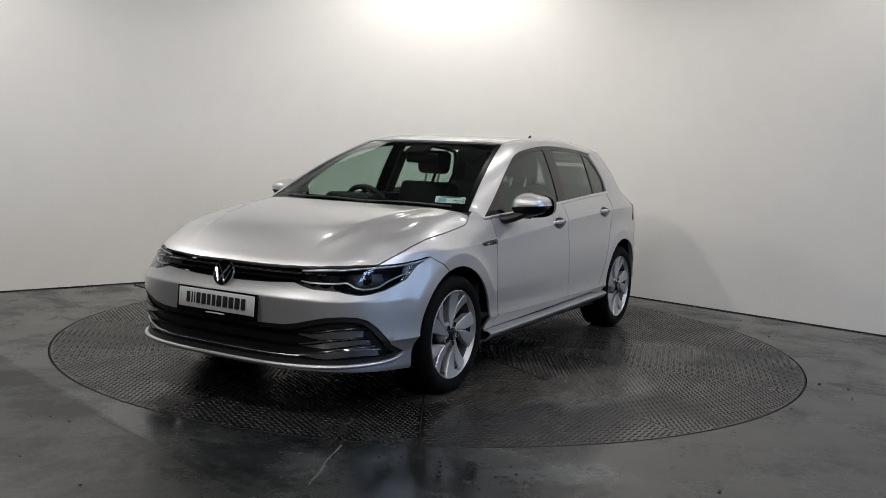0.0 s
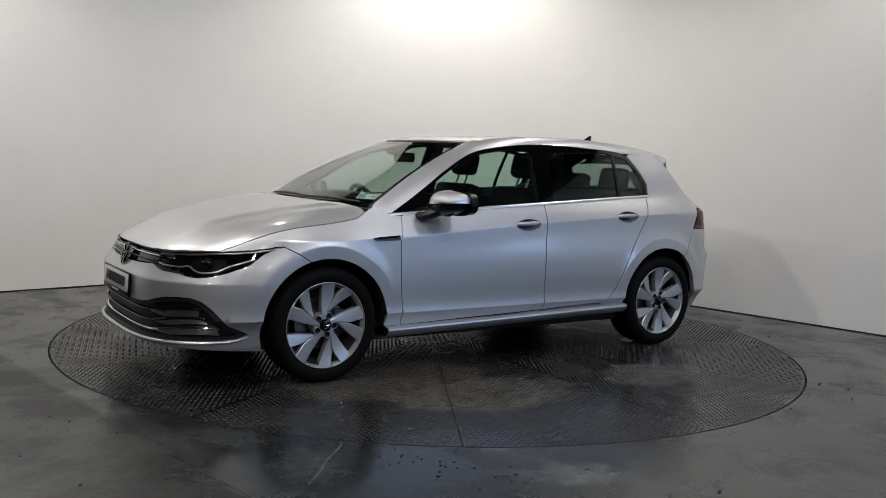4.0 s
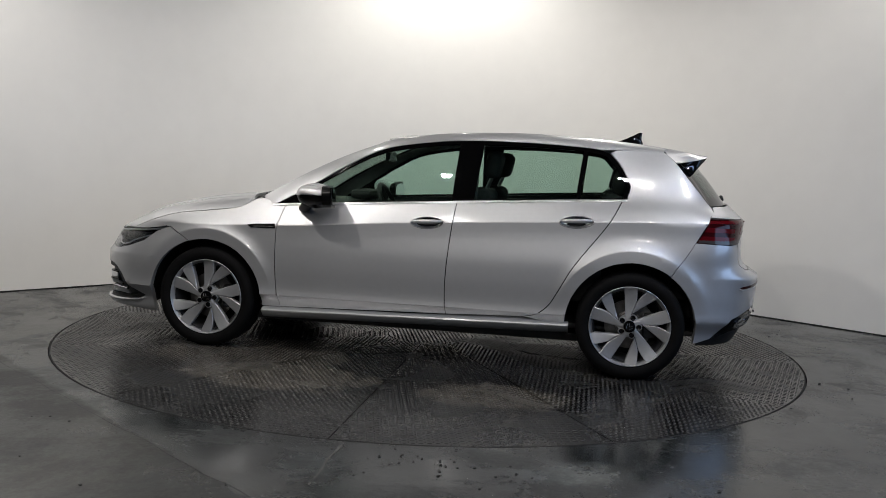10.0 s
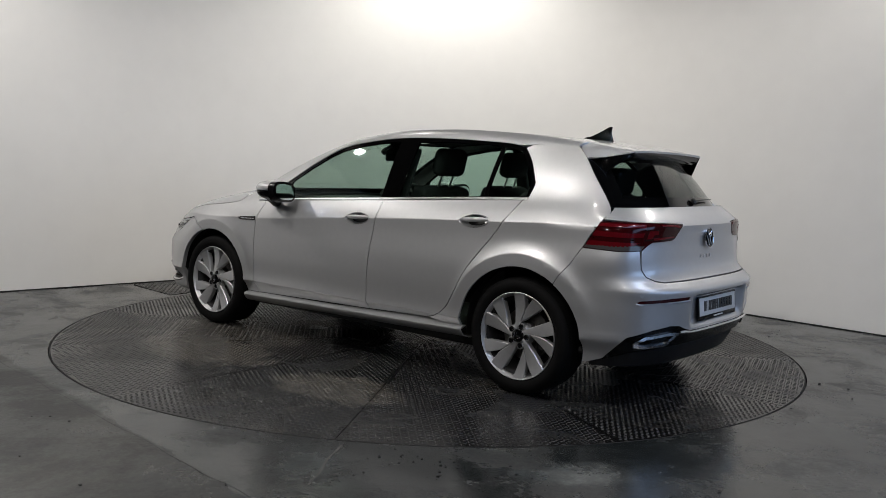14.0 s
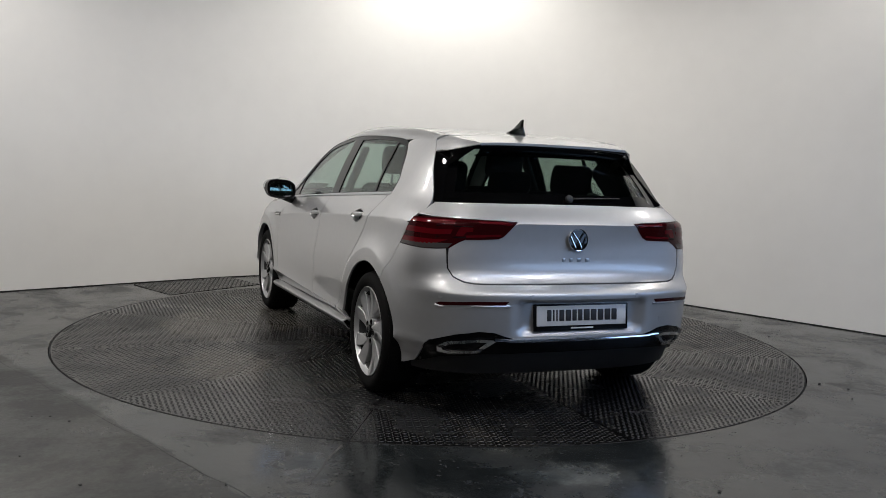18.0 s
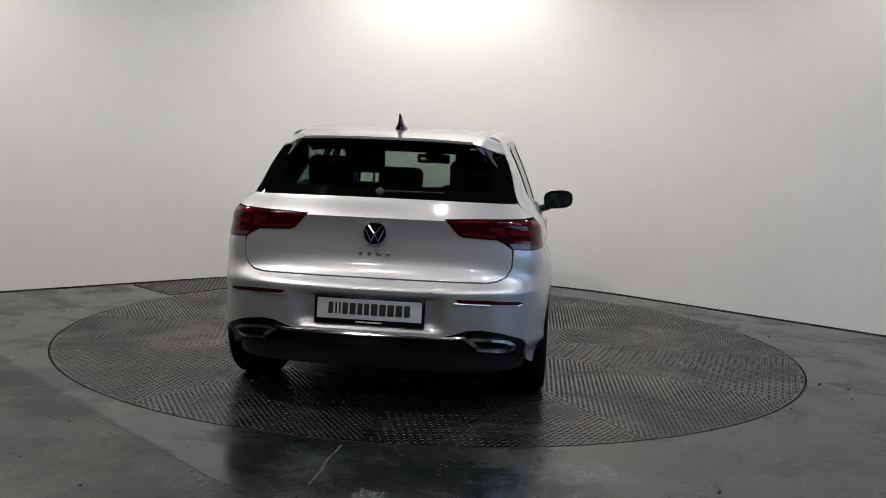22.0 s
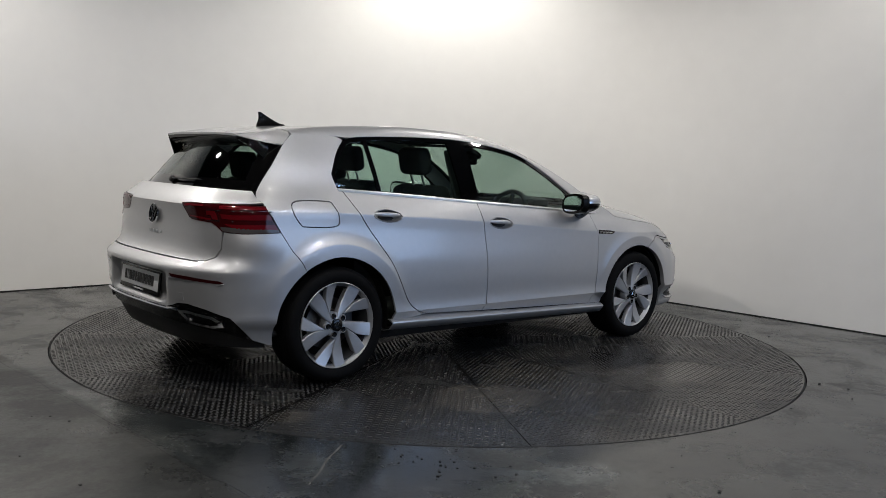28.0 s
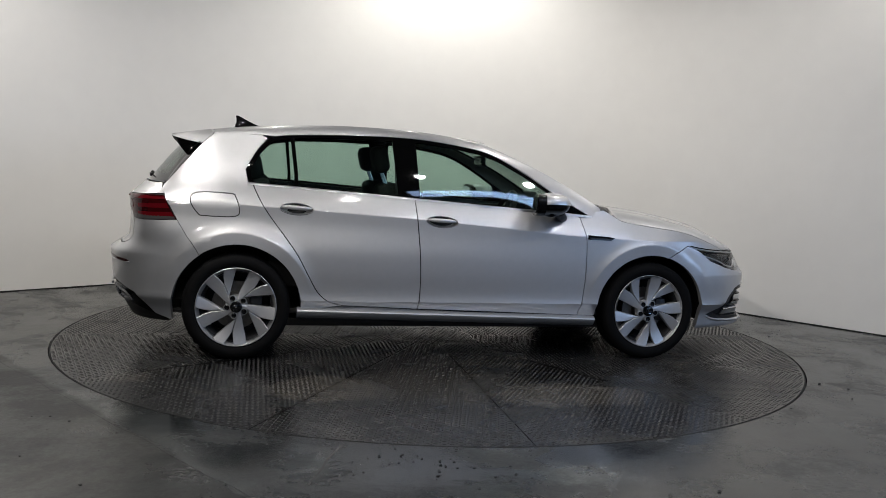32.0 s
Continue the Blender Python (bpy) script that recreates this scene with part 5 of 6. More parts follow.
    dif_half = [(UR, .412), ry(.36, .412), ry(.41, .424), ry(.46, .442), ry(.53, .445), ry(.63, .428), sx(-1.89, .390), sx(-1.83, .330), sx(-1.775, .268), sx(-1.765, .252), ry(.68, .296), ry(.5, .322), ry(.3, .330), (UR, .331)]
    dif = both(dif_half, UR)
    dif = [p for k, p in enumerate(dif) if k == 0 or np.hypot(p[0] - dif[k - 1][0], p[1] - dif[k - 1][1]) > 1e-6][:-1]
    df = part("diffuser", panel(dif, h=.03, off=-.014, gap=0, thick=.02), SATIN, car, "black rear diffuser")
    for sgn in (1, -1):
        flip = (lambda q: q.copy()) if sgn > 0 else mirrored
        trim = [ry(.44, .400), ry(.52, .404), ry(.66, .388), ry(.700, .362), ry(.690, .330), ry(.64, .322), ry(.52, .335)]
        hole = [ry(.490, .388), ry(.54, .389), ry(.650, .374), ry(.680, .356), ry(.674, .342), ry(.64, .335), ry(.535, .346)]
        part("exhaust_trim", flip(panel(trim, [hole], h=.02, off=-.002, gap=0, thick=.02, rim=.002)), CHROME, car, "chrome exhaust trim")
        rf = [ry(.405, .588), ry(.55, .586), ry(.70, .575), ry(.716, .566), ry(.70, .560), ry(.55, .569), ry(.42, .572)]
        part("rear_reflector", flip(panel(rf, h=.03, off=.002, gap=0, thick=.006, rim=.002)), DARKRED, car, "red reflector")
        cl = [ry(.40, .568), ry(.43, .566), ry(.55, .563), ry(.70, .554), ry(.716, .560)]
        part("reflector_trim", flip(tube([tuple(q) for q in skin([q[0] for q in cl], [q[1] for q in cl])], .005, 6)), SATINCHROME, car)
        for y, z in ((.29, .612), (.70, .600)):
            c = skin(*[np.array([q]) for q in ry(y, z)])[0]
            part("parking_sensor", flip(lathe([(.011, 0), (.010, .0025), (0, .0025)], 20, "y", frame_at(Vector(c) + Vector((.003, 0, 0)), (-1, .9 * (y > .5), 0)))), PAINT, car)
        # tail light
        tl = part("tail_light", flip(panel(tl_out, h=.02, off=.002, gap=.001, thick=.02)), DARKRED, car, "dark red tail light")
        a1 = [ry(.352, .944), ry(.40, .948), ry(.52, .950), ry(.52, .943), ry(.41, .940), ry(.368, .934)]
        a2 = [ry(.405, .884), ry(.50, .877), ry(.575, .874), ry(.578, .884), ry(.50, .888), ry(.415, .892)]
        a3 = [ry(.545, .922), ry(.60, .924), ry(.612, .905), ry(.622, .880), ry(.590, .880), ry(.575, .900), ry(.545, .902)]
        a4 = [ry(.62, .950), ry(.68, .953), sx(-1.735, .950), sx(-1.722, .936), ry(.69, .936), ry(.63, .934)]
        a5 = [ry(.635, .910), ry(.70, .908), sx(-1.715, .915), sx(-1.700, .888), ry(.71, .884), ry(.645, .888)]
        a6 = [ry(.655, .862), ry(.70, .860), sx(-1.688, .864), sx(-1.672, .838), ry(.735, .838), ry(.70, .844)]
        for lp in (a1, a2, a3, a4, a5, a6):
            part("lit_lens", flip(panel(lp, h=.02, off=.0036, gap=0, thick=.003, rim=.002)), RED, tl, "bright red lens")
        for z in (.926, .874):
            cv = [ry(.55, z), ry(.62, z), ry(.70, z), sx(-1.705, z + .004)]
            part("lens_bar", flip(tube([tuple(q) for q in skin([q[0] for q in cv], [q[1] for q in cv])], .0045, 6, .6)), SATIN, tl)
        lo = [ry(.635, .845), ry(.655, .824), ry(.70, .820), ry(.75, .818), sx(-1.665, .826), sx(-1.672, .842), ry(.745, .843)]
        part("reversing_lens", flip(panel(lo, h=.02, off=.0036, gap=0, thick=.003, rim=.002)), SMOKE, tl, "smoked clear lens")
    dom = [ry(y, .400 if abs(y) < .40 else .400 + .004) for y in np.linspace(-.46, .46, 41)]
    part("chrome_strip", tube([tuple(q) for q in skin([q[0] for q in dom], [q[1] for q in dom]) - np.array([.008, 0, 0])], .008, 8), CHROME, car)
    badge(tg, frame_at((-1.986, 0, .872), (-1, 0, .12)), .056)
    m = frame_at((-1.979, 0, .772), (-1, 0, .0))
    bars(tg, m, [.020, .022, .016, .016], .019, .0025, SATINCHROME, "letter_bar", 3.4)
    fl = [ry(-.455, .495), ry(-.505, .495), ry(-.507, .457), ry(-.457, .457)]
    part("towing_eye_cover", panel(fl, h=.03, off=.0015, gap=0, thick=.004), PAINT, car)

    # rear window, spoiler, wiper, aerial
    part("rear_window", screen(RW, .955, .04, .90, 26, 10, off=-.006, outward=(-1, 0, .6)), DARKWINDOW, car, "dark tinted rear window")
    part("rear_window_foot", screen(RW, .985, -.01, .13, 26, 2, off=-.004, outward=(-1, 0, .6)), BLACK, car)
    part("rear_window_head", screen(RW, .985, .84, 1.0, 26, 2, off=-.004, outward=(-1, 0, .6)), BLACK, car)
    top = []
    for x in np.linspace(-1.508, -1.725, 9):
        hw = float(pch(GUTTER[0], GUTTER[1], x)[0]) - .045 * float(sm(-1.58, -1.725, np.array(x)))
        top.append([Vector(p) for p in roof(np.full(25, x), np.linspace(-hw, hw, 25)) + np.array([0, 0, .0005])])
    sp = part("roof_spoiler", thicken(grid_mesh(top), .012, (0, 0, 1)), PAINT, car)
    edge = [q - Vector((-.002, 0, .012)) for q in top[-1]]
    under = [edge, [q + Vector((.012, -.012 * q.y, -.022)) for q in edge], [q + Vector((.040, -.03 * q.y, -.040)) for q in edge], [q + Vector((.105, -.04 * q.y, -.055)) for q in edge]]
    part("spoiler_underside", thicken(grid_mesh(under), .006, (-1, 0, -1)), BLACK, sp, "gloss black underside with the brake light")
    tip = Vector(top[-1][-1])
    ca = np.array([(x, float(pch(GUTTER[0], GUTTER[1], x)[0]) + .001 - .045 * float(sm(-1.58, -1.725, np.array(x))), float(pch(GUTTER[0], GUTTER[2], x)[0]) + .001) for x in np.linspace(-1.462, -1.725, 13)])
    foot = on_side([(-1.538, 1.277)], 0.0)[0]
    cb = even(spline([tuple(foot), (-1.615, .522, 1.290), (-1.69, .474, 1.307), (-1.727, tip.y + .002, tip.z - .006)], 6), 12)
    cut = even(np.concatenate([ca[:1], on_side([p for p in HATCH_SIDE if p[1] > 1.279][1:] + [(-1.538, 1.277)])]), 8)
    rows = []
    for k, (p, q) in enumerate(zip(ca, cb)):
        r = k / (len(ca) - 1)
        rows.append([Vector(p + (q - p) * j / 8 + (cut[j] - (ca[0] + (cb[0] - ca[0]) * j / 8)) * (1 - r) ** 1.5) for j in range(9)])
    two("spoiler_side", thicken(grid_mesh(rows), .006, (0, 1, .3)), PAINT, sp)
    he = even(on_side([p for p in HATCH_SIDE if 1.03 < p[1] < 1.285], -.002), 30)
    cc = even(np.array([RW(np.array([.985]), np.array([t]))[0] + np.array([-.002, .004, 0]) for t in np.linspace(.80, .50, 13)]), 12)
    two("spoiler_fin", strip(cb - np.array([0, .003, .002]), cc, (cb + cc) / 2, 4, .006, (0, 1, 0)), BLACK, sp, "gloss black spoiler end")
    hr = np.array([RW(np.array([.985]), np.array([t]))[0] for t in np.linspace(.80, -.01, 31)])
    two("rear_pillar_edge", strip(he, hr, (he + hr) / 2 + np.array([-.003, .003, 0]), 4, .008, (-1, 1, 0)), BLACK, car, "black edge of the rear window")
    for sgn in (1, -1):
        b = screen(lambda v, t: RW(.945 + .040 * np.asarray(v), np.asarray(t)), 1.0, .02, .98, 3, 14, off=-.003, outward=(-1, 0, .6))
        part("rear_window_border", b if sgn > 0 else mirrored(b), BLACK, car)
    q0 = Vector(RW(np.array([0.0]), np.array([.06]))[0]) + Vector((-.010, 0, .006))
    wp = part("rear_wiper", tube([q0 + Vector((0, .02, 0)), q0 + Vector((.002, -.10, .004)), q0 + Vector((.030, -.31, .006))], .008, 8, .6, lambda t: 1 - .5 * t), PLASTIC, car, "black rear wiper")
    part("wiper_cap", lathe([(.020, -.01), (.020, .004), (.012, .009), (0, .010)], 20, "y", frame_at(q0, (-1, 0, .5))), PLASTIC, wp)
    rows = []
    for hh, xa_, xb_, wd in ((-.004, -1.180, -1.356, .031), (.004, -1.190, -1.354, .027), (.012, -1.212, -1.349, .020), (.022, -1.240, -1.344, .0135), (.034, -1.268, -1.342, .010), (.047, -1.296, -1.343, .0075), (.058, -1.318, -1.345, .0055), (.063, -1.328, -1.346, .003)):
        mid, ln, wd, hh = -1.27 + ((xa_ + xb_) / 2 + 1.27) * 1.12, (xa_ - xb_) / 2 * 1.12, wd * 1.12, hh * 1.2
        rows.append([Vector((mid + ln * math.cos(a), wd * math.copysign(abs(math.sin(a)) ** .8, math.sin(a)), 1.398 + hh + .09 * (mid + ln * math.cos(a) + 1.27) * (hh < .01))) for a in np.linspace(0, 2 * math.pi, 25)[:-1]])
    b = grid_mesh(rows, True)
    b.verts.ensure_lookup_table()
    b.faces.new(b.verts[-24:])
    bmesh.ops.recalc_face_normals(b, faces=b.faces)
    part("aerial", b, BLACK, car, "black shark-fin aerial")

    # front wipers
    for y0, y1 in ((-.55, .10), (.02, .62)):
        p = [WS(np.array([y / .72]), np.array([t]))[0] + np.array([.004, 0, .006]) for y, t in ((y0, .01), ((y0 + y1) / 2, .030), (y1, .015))]
        part("wiper", tube([tuple(q) for q in spline(p, 6)], .0065, 8), PLASTIC, car, "black windscreen wiper")

    # door handles, mirrors, wing trim
    for x, z in HANDLES:
        y = float(side(x, z - .02)[0])
        for sgn in (1, -1):
            flip = (lambda q: q.copy()) if sgn > 0 else mirrored
            dr = doors[0 if x > -.5 else 1][0 if sgn > 0 else 1]
            cup = handle_cup(x, z)
            rows = []
            for r, d in ((1.03, .0005), (1.015, .003), (.985, .003), (.955, -.003), (.92, -.014), (.84, -.028), (.70, -.036), (.4, -.040), (.0, -.041)):
                rows.append([Vector((x + (cx - x) * r, float(side(cx, cz)[0]) + d, z + (cz - z) * r)) for cx, cz in cup])
            part("handle_recess", flip(thicken(grid_mesh(rows, True), .002, (0, 1, 0))), PAINT, dr)
            secs = []
            for t in np.linspace(-1, 1, 21):
                hx, e = x - .098 * t, 1 - abs(t) ** 4
                hz = z + .0046 * t + .008
                yo = float(side(hx, hz)[0]) - .010 + .020 * (1 - abs(t) ** 2.2)
                hh = .003 + .0105 * e
                secs.append([Vector((hx, yo + dy * (.4 + .6 * e), hz + dz * hh / .018)) for dy, dz in ((-.016, -.014), (-.004, -.018), (.004, -.015), (.007, -.004), (.006, .008), (.001, .016), (-.006, .018), (-.016, .015))])
            part("handle", flip(thicken(grid_mesh(secs), .004, (0, 1, 0))), PAINT, dr, "silver pull handle")
    for sgn in (1, -1):
        flip = (lambda q: q.copy()) if sgn > 0 else mirrored
        mr = part("door_mirror", flip(mirror_body(0)), SATIN, car, "door mirror with silver cap")
        part("mirror_cap", flip(mirror_body(1)), PAINT, mr, "silver cap")
        part("indicator", flip(mirror_body(2)), SATINCHROME, mr)
        part("mirror_frame", flip(mirror_body(4)), SATIN, mr)
        part("mirror_glass", flip(mirror_body(3)), MIRROR, mr)
        part("mirror_arm", flip(tube([(.70, .765, .905), (.69, .81, .905), (.665, .85, .920), (.640, .90, .945)], .036, 12, .75)), PLASTIC, mr)
        tr = [(1.043, .784), (1.015, .770), (.862, .774), (.864, .800), (1.0, .792)]
        t = part("wing_trim", flip(panel(tr, h=.03, off=.004, gap=0, thick=.008, rim=.002)), BLACK, car, "black and chrome trim on the wing")
        part("wing_trim_line", flip(tube([tuple(q) for q in on_side([(1.0, .780), (.93, .783), (.868, .786)], .007)], .0035, 6)), CHROME, t)
    # paper disc holder behind the windscreen
    p0 = WS(np.array([.80]), np.array([.12]))[0]
    m = frame_at(Vector(p0) + Vector((-.02, 0, -.012)), (1, .35, 1.35))
    b = box((.175, .002, .062), (0, 0, 0), 0)
    bmesh.ops.transform(b, matrix=m, verts=b.verts)
    pp = part("permit_paper", b, PAPER, car, "white printed paper behind the windscreen", smooth=False)
    for sz, at, mt in (((.12, .001, .008), (0, .0018, .024), GREYINK), ((.05, .001, .034), (.048, .0018, -.006), BLUEINK), ((.05, .001, .006), (-.045, .0018, -.004), GREYINK), ((.03, .001, .005), (-.05, .0018, -.022), GREYINK), ((.012, .001, .04), (-.078, .0018, -.004), BLUEINK)):
        b = box(sz, at)
        bmesh.ops.transform(b, matrix=m, verts=b.verts)
        part("print_bar", b, mt, pp, smooth=False)
    build_wheels(car)
    build_cabin(car)
    return car


def mirror_body(kind):
    """Door mirror on the left: 0 lower body, 1 cap, 2 indicator line, 3 glass."""
    cx, cy, cz = .583, .925, .985
    rows = []
    if kind > 2:
        grow, x0 = (0, .470) if kind == 3 else (.016, .477)
        oval = [(abs(math.cos(a)) ** .66 * math.copysign(1, math.cos(a)), abs(math.sin(a)) ** .72 * math.copysign(1, math.sin(a))) for a in np.linspace(0, 2 * math.pi, 41)[:-1]]
        return thicken(grid_mesh([[Vector((x0 - .014 * p * r + .004 * q * r, cy + (.088 + grow) * p * r, cz + .002 + (.050 + grow) * q * r + .008 * p * r)) for p, q in oval] for r in (1, .5, .01)], True), .004 if kind == 3 else .05, (-1, 0, 0))
    lo, hi = {0: (-90, 2), 1: (8, 90), 2: (1, 9)}[kind]
    grow = {0: .0, 1: .004, 2: .005}[kind]
    for e in np.linspace(lo, hi, 12 if kind < 2 else 4):
        s, c = math.sin(radians(e)), math.cos(radians(e))
        row = []
        for a in np.linspace(0, 2 * math.pi, 41)[:-1]:
            ca, sa = math.cos(a), math.sin(a)
            sq = 1 / max((abs(ca) ** 2.6 + abs(sa) ** 2.6) ** (1 / 2.6), 1e-6)
            w = abs(c) ** (.52 if kind == 1 else .72)
            fx = .110 if ca > 0 else .100
            hgt = (.066 if s > 0 else .060) * (1 - .16 * sa) + .002
            row.append(Vector((cx + (fx + grow) * ca * sq * w - .010 * sa * w, cy + (.104 + grow) * sa * sq * w, cz + s * (hgt + grow) + .010 * sa * w)))
        rows.append(row)
    b = grid_mesh(rows, True)
    bmesh.ops.remove_doubles(b, verts=b.verts, dist=1e-4)
    bmesh.ops.recalc_face_normals(b, faces=b.faces)
    return b


def build_wheels(car):
    made = None
    rim_bm = lathe([(.2335, .000), (.236, .004), (.236, .010), (.2335, .012), (.2312, .009), (.226, -.012), (.207, -.03), (.200, -.09), (.210, -.15)], 72)
    prof = [(.236, .004), (.246, .012), (.270, .020), (.292, .016), (.306, .004), (.313, -.012), (.3155, -.04), (.3165, -.10), (.3155, -.16), (.311, -.19), (.295, -.207), (.26, -.205), (.236, -.19)]
    tyre_bm = lathe(prof, 96)
    # grooves round the tread
    for k, (cx, hub_y, sgn, phase) in enumerate(((AX, .836, 1, 41), (-AX, .831, 1, 37), (AX, .836, -1, 50), (-AX, .831, -1, 67))):
        w = new("wheel")
        w.parent = car
        w.matrix_local = pose(cx, sgn * hub_y, HZ + .004) if sgn > 0 else pose(cx, sgn * hub_y, HZ + .004, 0, 0, 180)
        tagged(w, "silver ten-blade alloy wheel with a black tyre")
        if made:
            for o in made:
                c = o.copy()
                scene.collection.objects.link(c)
                c.parent = w
                if o.get("turns"):
                    c.matrix_local = Matrix.Rotation(radians(-phase), 4, "Y")
            continue
        made = []

        def wp(name, bm, mt, label="", turns=False):
            o = part(name, bm, mt, w, label)
            if turns:
                o["turns"] = 1
                o.matrix_local = Matrix.Rotation(radians(-phase), 4, "Y")
            made.append(o)
            return o
        wp("tyre", tyre_bm, RUBBER, "black rubber tyre")
        for row, (y0, y1) in enumerate(((-.006, -.040), (-.052, -.095), (-.107, -.150), (-.162, -.192))):
            blocks = bmesh.new()
            for q in range(56):
                a0, a1 = 2 * math.pi * (q + .25 * (row % 2)) / 56, 2 * math.pi * (q + .82 + .25 * (row % 2)) / 56
                ring = [(r, y, a) for r in (.310, .3164) for y, a in ((y0, a0), (y1, a0 + .02), (y1, a1 + .02), (y0, a1))]
                v = [blocks.verts.new(((r - .004 * (row in (0, 3) and abs(y + .1) > .08 and r > .312)) * math.cos(a), y, (r - .004 * (row in (0, 3) and abs(y + .1) > .08 and r > .312)) * math.sin(a))) for r, y, a in ring]
                for f in ((4, 5, 6, 7), (0, 1, 5, 4), (1, 2, 6, 5), (2, 3, 7, 6), (3, 0, 4, 7)):
                    blocks.faces.new([v[k] for k in f])
            bmesh.ops.recalc_face_normals(blocks, faces=blocks.faces)
            tagged(wp("tread", blocks, RUBBER), "black rubber tread")
        wp("rim", rim_bm, ALLOY)
        # barrel and caliper coloured dark for the shade behind the blades
        wp("barrel", lathe([(.214, -.012), (.205, -.03), (.198, -.10), (.19, -.16), (.02, -.165)], 48), SHADEALLOY)
        wp("brake_disc", lathe([(.145, -.105), (.145, -.085), (.08, -.085), (.075, -.06), (0, -.06)], 48), DISC)
        wp("brake_caliper", box((.075, .05, .15), (-.115, -.09, .0), .015), SHADEALLOY)
        wp("hub", lathe([(.068, -.06), (.068, -.022), (.062, -.014), (.036, -.010), (0, -.010)], 40), ALLOY)
        for i in range(5):
            # two blades that share a root: the first runs full from the hub, the second starts as a point beside the bolt
            for j in (0, 1):
                rows = []
                for r in np.linspace(.036 if j == 0 else .078, .2300, 15):
                    t = (r - .034) / (.2275 - .034)
                    root, lean = radians(72 * i + 68.4), math.asin(.035 / .2275)
                    seam = root - math.asin(min(.5, .0165 / r)) + math.asin(.0165 / .2275)
                    wide = float(np.interp(r, (.036, .06, .115, .19, .2275), (.019, .0215, .0275, .0355, .039)))
                    notch = radians(float(np.interp(r, (.036, .150, .2275), (.45, .7, 7.4))))
                    # straight edges of the dark openings, which pass the hub at a distance
                    if j == 0:
                        a0, a1 = root - radians(36) - math.asin((.035 - wide) / r) + lean, seam - notch
                    else:
                        a0, a1 = seam + notch, root + radians(36) - math.asin(min(.98, (.035 + wide) / r)) + lean
                    a1 = max(a1, a0 + .012)
                    dep = -.004 - .010 * math.sin(math.pi * t) + .003 * t
                    e = min(.0035 / r, (a1 - a0) * .2)
                    tilt = .006 * t * (1 if j else -1)
                    cut = []
                    for ang, dy in ((a0, -.034), (a0, -.004), (a0 + e, 0), ((a0 + a1) / 2, .0015), (a1 - e, 0), (a1, -.004), (a1, -.034)):
                        q = 2 * (ang - a0) / (a1 - a0) - 1
                        cut.append(Vector((r * math.cos(ang), dep + dy - tilt * q, r * math.sin(ang))))
                    rows.append(cut)
                b = grid_mesh(rows)
                bmesh.ops.recalc_face_normals(b, faces=b.faces)
                if sum(f.normal.y * f.calc_area() for f in b.faces) < 0:
                    bmesh.ops.reverse_faces(b, faces=b.faces)
                wp("spoke", b, ALLOY, turns=True)
            a = radians(72 * i)
            wp("bolt", lathe([(.0150, -.03), (.0150, -.009), (.0125, -.007), (.0105, -.0085), (0, -.0085)], 16, "y", Matrix.Translation((.053 * math.cos(a), .006, .053 * math.sin(a)))), SATIN, turns=True)
            wp("bolt_socket", lathe([(.0185, -.03), (.0185, -.008), (.0155, -.008), (.0155, -.028)], 20, "y", Matrix.Translation((.055 * math.cos(a), .004, .055 * math.sin(a)))), ALLOY, turns=True)
        cap = wp("centre_cap", lathe([(.034, -.010), (.034, .003), (.030, .006), (0, .007)], 32), BLACK, "black centre cap", True)
        for x0, z0, x1, z1 in ((-.5, .55, -.05, -.05), (.5, .55, .05, -.05), (-.72, .25, -.28, -.66), (.72, .25, .28, -.66)):
            wp("cap_stroke", tube([(x0 * .028, .0080, z0 * .028), (x1 * .028, .0080, z1 * .028)], .0020, 6), CHROME, turns=True)


def cushion(size, at, bevel, turn=None):
    return box(size, at, bevel, turn, 4)


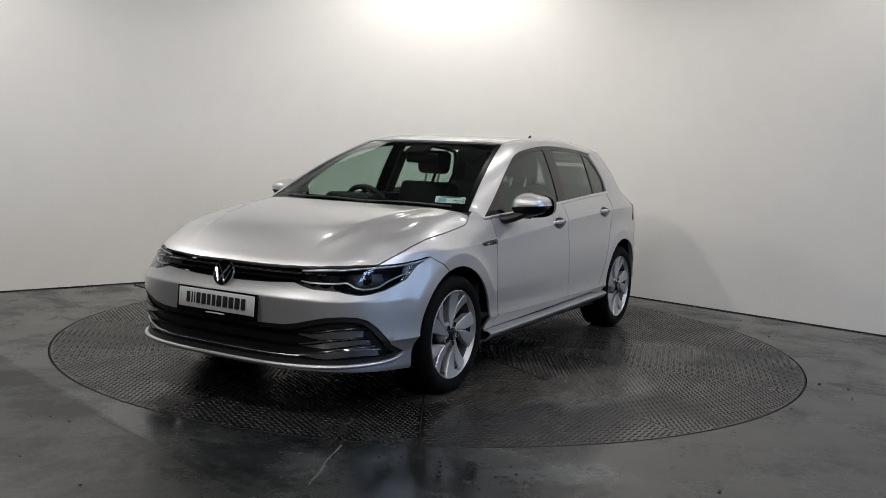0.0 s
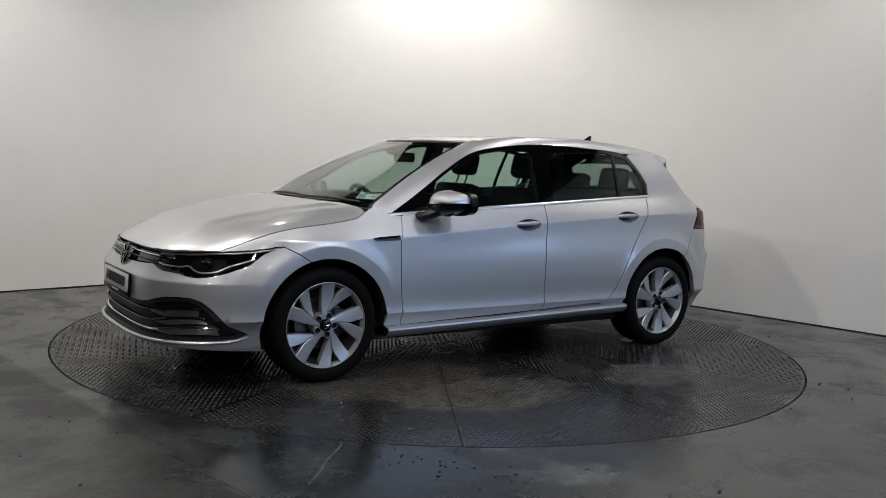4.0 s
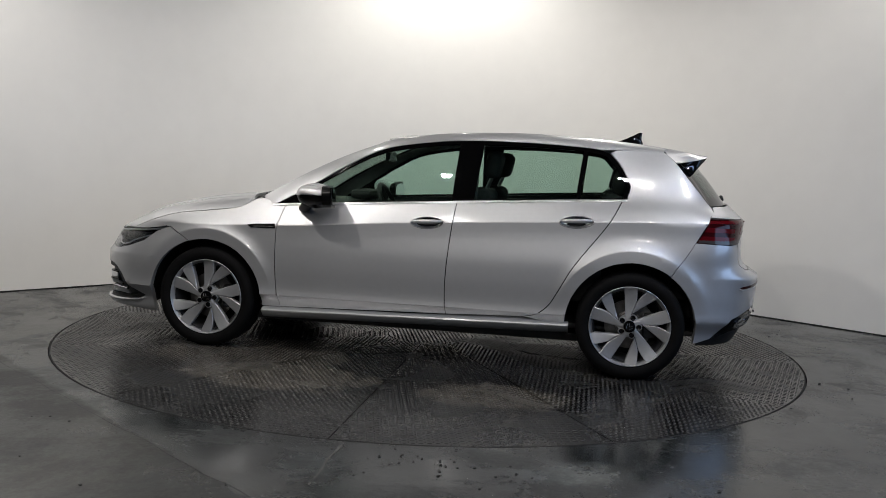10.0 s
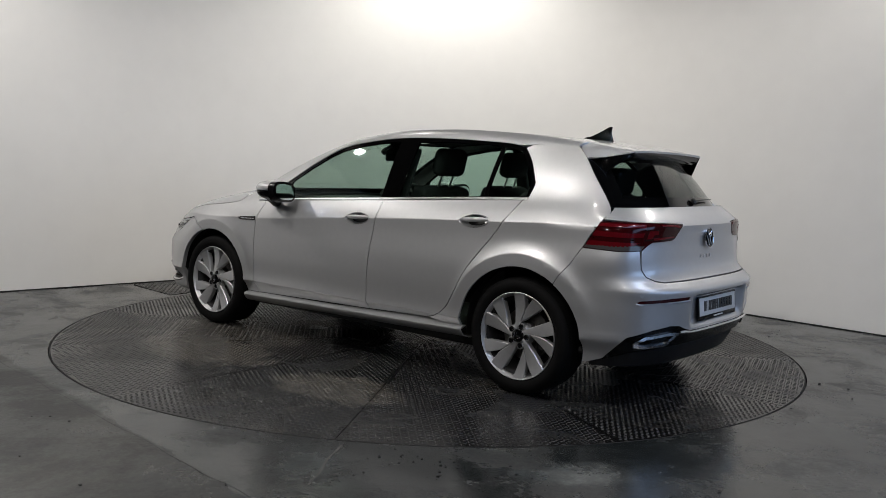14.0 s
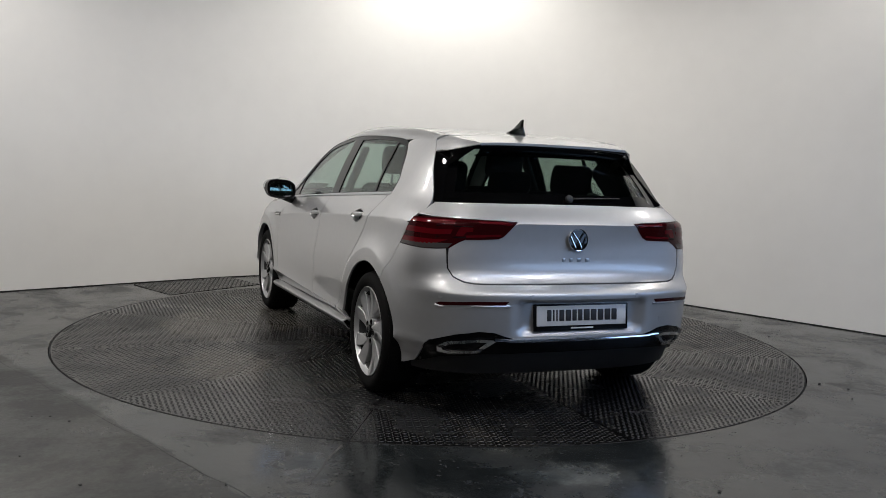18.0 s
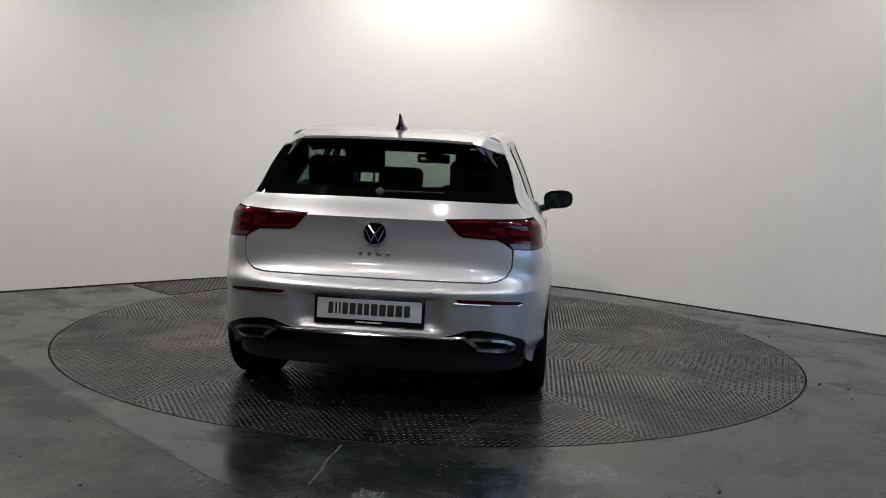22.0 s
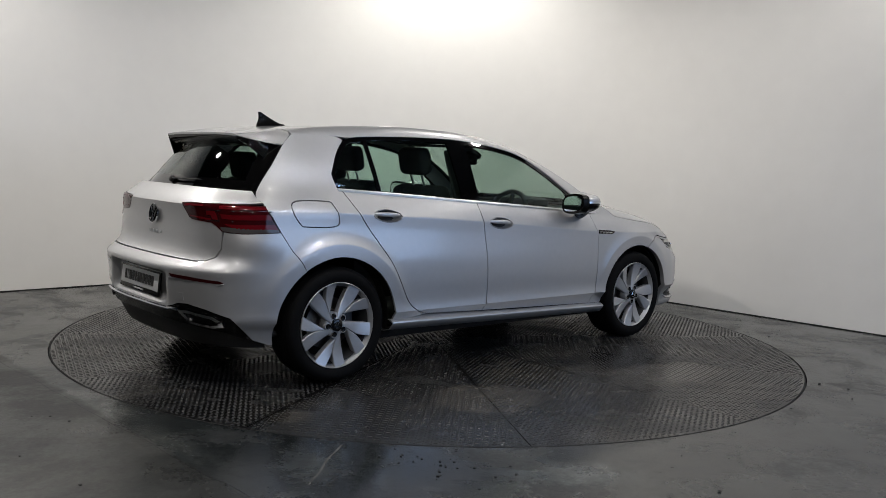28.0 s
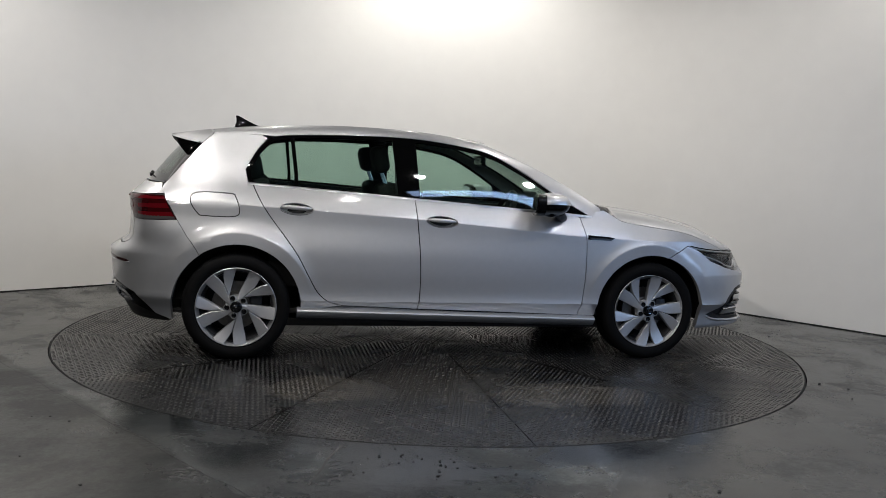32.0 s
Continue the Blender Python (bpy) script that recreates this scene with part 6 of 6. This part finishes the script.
def build_cabin(car):
    part("floor_pan", box((2.9, 1.46, .03), (-.35, 0, .28), .01), TRIM, car)
    part("headliner", panel([(.20, .40), (.05, .47), (-1.40, .45), (-1.40, -.45), (.05, -.47), (.20, -.40)], h=.08, fn=roof, off=-.03, thick=.008), HEADLINER, car)
    d = part("dashboard", grid_mesh([[Vector((x, y, z - .02 * (abs(y) / .7) ** 2)) for y in np.linspace(-.70, .70, 15)] for x, z in ((1.02, .925), (.85, .945), (.70, .945), (.60, .93), (.555, .88), (.56, .78), (.60, .55))]), TRIM, car, "dark dashboard")
    hood = box((.16, .36, .07), (.60, -.36, .965), .03)
    part("instrument_hood", hood, TRIM, d)
    st = Matrix.Translation((.42, -.36, .872)) @ Matrix.Rotation(radians(-66), 4, "Y")
    sw = part("steering_wheel", ring_bm(.182, .017, st), TRIM, car, "dark steering wheel on the right-hand side")
    part("steering_hub", lathe([(.075, -.03), (.07, .02), (.0, .03)], 24, "z", st), TRIM, sw)
    for a in (0, 180, 270):
        p, q = st @ Vector((.05 * math.cos(radians(a)), .05 * math.sin(radians(a)), 0)), st @ Vector((.175 * math.cos(radians(a)), .175 * math.sin(radians(a)), 0))
        part("steering_spoke", tube([p, q], .016, 8), TRIM, sw)
    for y in (.36, -.36):
        s = new("front_seat")
        s.parent = car
        tagged(s, "dark fabric front seat with headrest")
        part("seat_cushion", cushion((.50, .50, .16), (.05, y, .52), .05, Matrix.Rotation(radians(-8), 4, "Y")), FABRIC, s)
        part("seat_back", cushion((.14, .47, .58), (-.30, y, .79), .05, Matrix.Rotation(radians(-16), 4, "Y")), FABRIC, s)
        part("headrest", cushion((.10, .26, .175), (-.425, y, 1.222), .045, Matrix.Rotation(radians(-12), 4, "Y")), FABRIC, s)
        for dy in (-.055, .055):
            part("headrest_post", tube([(-.375, y + dy, 1.05), (-.422, y + dy, 1.17)], .007, 8), SATINCHROME, s)
    rs = new("rear_seat")
    rs.parent = car
    tagged(rs, "dark fabric rear bench with three headrests")
    part("bench", cushion((.50, 1.30, .16), (-.78, 0, .53), .05), FABRIC, rs)
    part("bench_back", cushion((.14, 1.28, .58), (-1.10, 0, .80), .05, Matrix.Rotation(radians(-22), 4, "Y")), FABRIC, rs)
    for y, h in ((.40, .17), (0, .12), (-.40, .17)):
        part("headrest", cushion((.10, .25, h), (-1.225, y, 1.095 + h / 2 - .03), .04, Matrix.Rotation(radians(-12), 4, "Y")), FABRIC, rs)
    part("parcel_shelf", box((.42, 1.16, .025), (-1.50, 0, .955), .008), TRIM, car)
    im = part("interior_mirror", cushion((.03, .24, .065), (.34, 0, 1.245), .014), SATIN, car, "black interior mirror")
    part("mirror_stem", tube([(.35, 0, 1.26), (.385, 0, 1.315)], .016, 10), SATIN, im)
    part("sensor_housing", cushion((.13, .14, .045), (.385, 0, 1.298), .018, Matrix.Rotation(radians(25), 4, "Y")), SATIN, im)
    for sgn in (1, -1):
        b = box((.9, .05, .50), (.30, sgn * .705, .66), .02)
        part("door_card", b, TRIM, car)
        part("door_card", box((.9, .05, .55), (-.68, sgn * .690, .70), .02), TRIM, car)
        part("pillar_trim", box((.10, .03, .34), (-.31, sgn * .625, 1.14), .015, Matrix.Rotation(radians(sgn * 22), 4, "X")), TRIM, car)
        part("rear_pillar_trim", box((.30, .03, .34), (-1.44, sgn * .562, 1.13), .015, Matrix.Rotation(radians(sgn * 24), 4, "X") @ Matrix.Rotation(radians(30), 4, "Y")), TRIM, car)
    part("boot_lining", box((.5, 1.1, .5), (-1.58, 0, .70), .02), TRIM, car)


def ring_bm(r, t, m, n=40):
    rows = []
    for k in range(n):
        a = 2 * math.pi * k / n
        rows.append([m @ Vector(((r + t * math.cos(b)) * math.cos(a), (r + t * math.cos(b)) * math.sin(a), t * math.sin(b))) for b in np.linspace(0, 2 * math.pi, 11)[:-1]])
    rows.append(rows[0])
    b = grid_mesh(rows, True)
    bmesh.ops.remove_doubles(b, verts=b.verts, dist=1e-5)
    bmesh.ops.recalc_face_normals(b, faces=b.faces)
    return b


CAR = build_car()
TABLE = build_turntable()
build_floor_things()
build_lights()


def motions():
    """The turntable turns clockwise, seen from above, and carries the car."""
    ox, oy = -0.023, 0.066
    hs = [h[0] for h in HEADINGS]
    rows_car, rows_table = [], []
    for t in [0, .5, 1, 1.5, 2, 2.5] + list(range(3, 33)):
        a = float(pch(hs, [h[1] for h in HEADINGS], t)[0])
        c, s = math.cos(radians(a)), math.sin(radians(a))
        rows_car.append((t, pose(c * ox - s * oy, s * ox + c * oy, 0, 0, 0, a)))
        rows_table.append((t, pose(0, 0, 0, 0, 0, a)))
    walk(CAR, rows_car)
    walk(TABLE, rows_table)


motions()
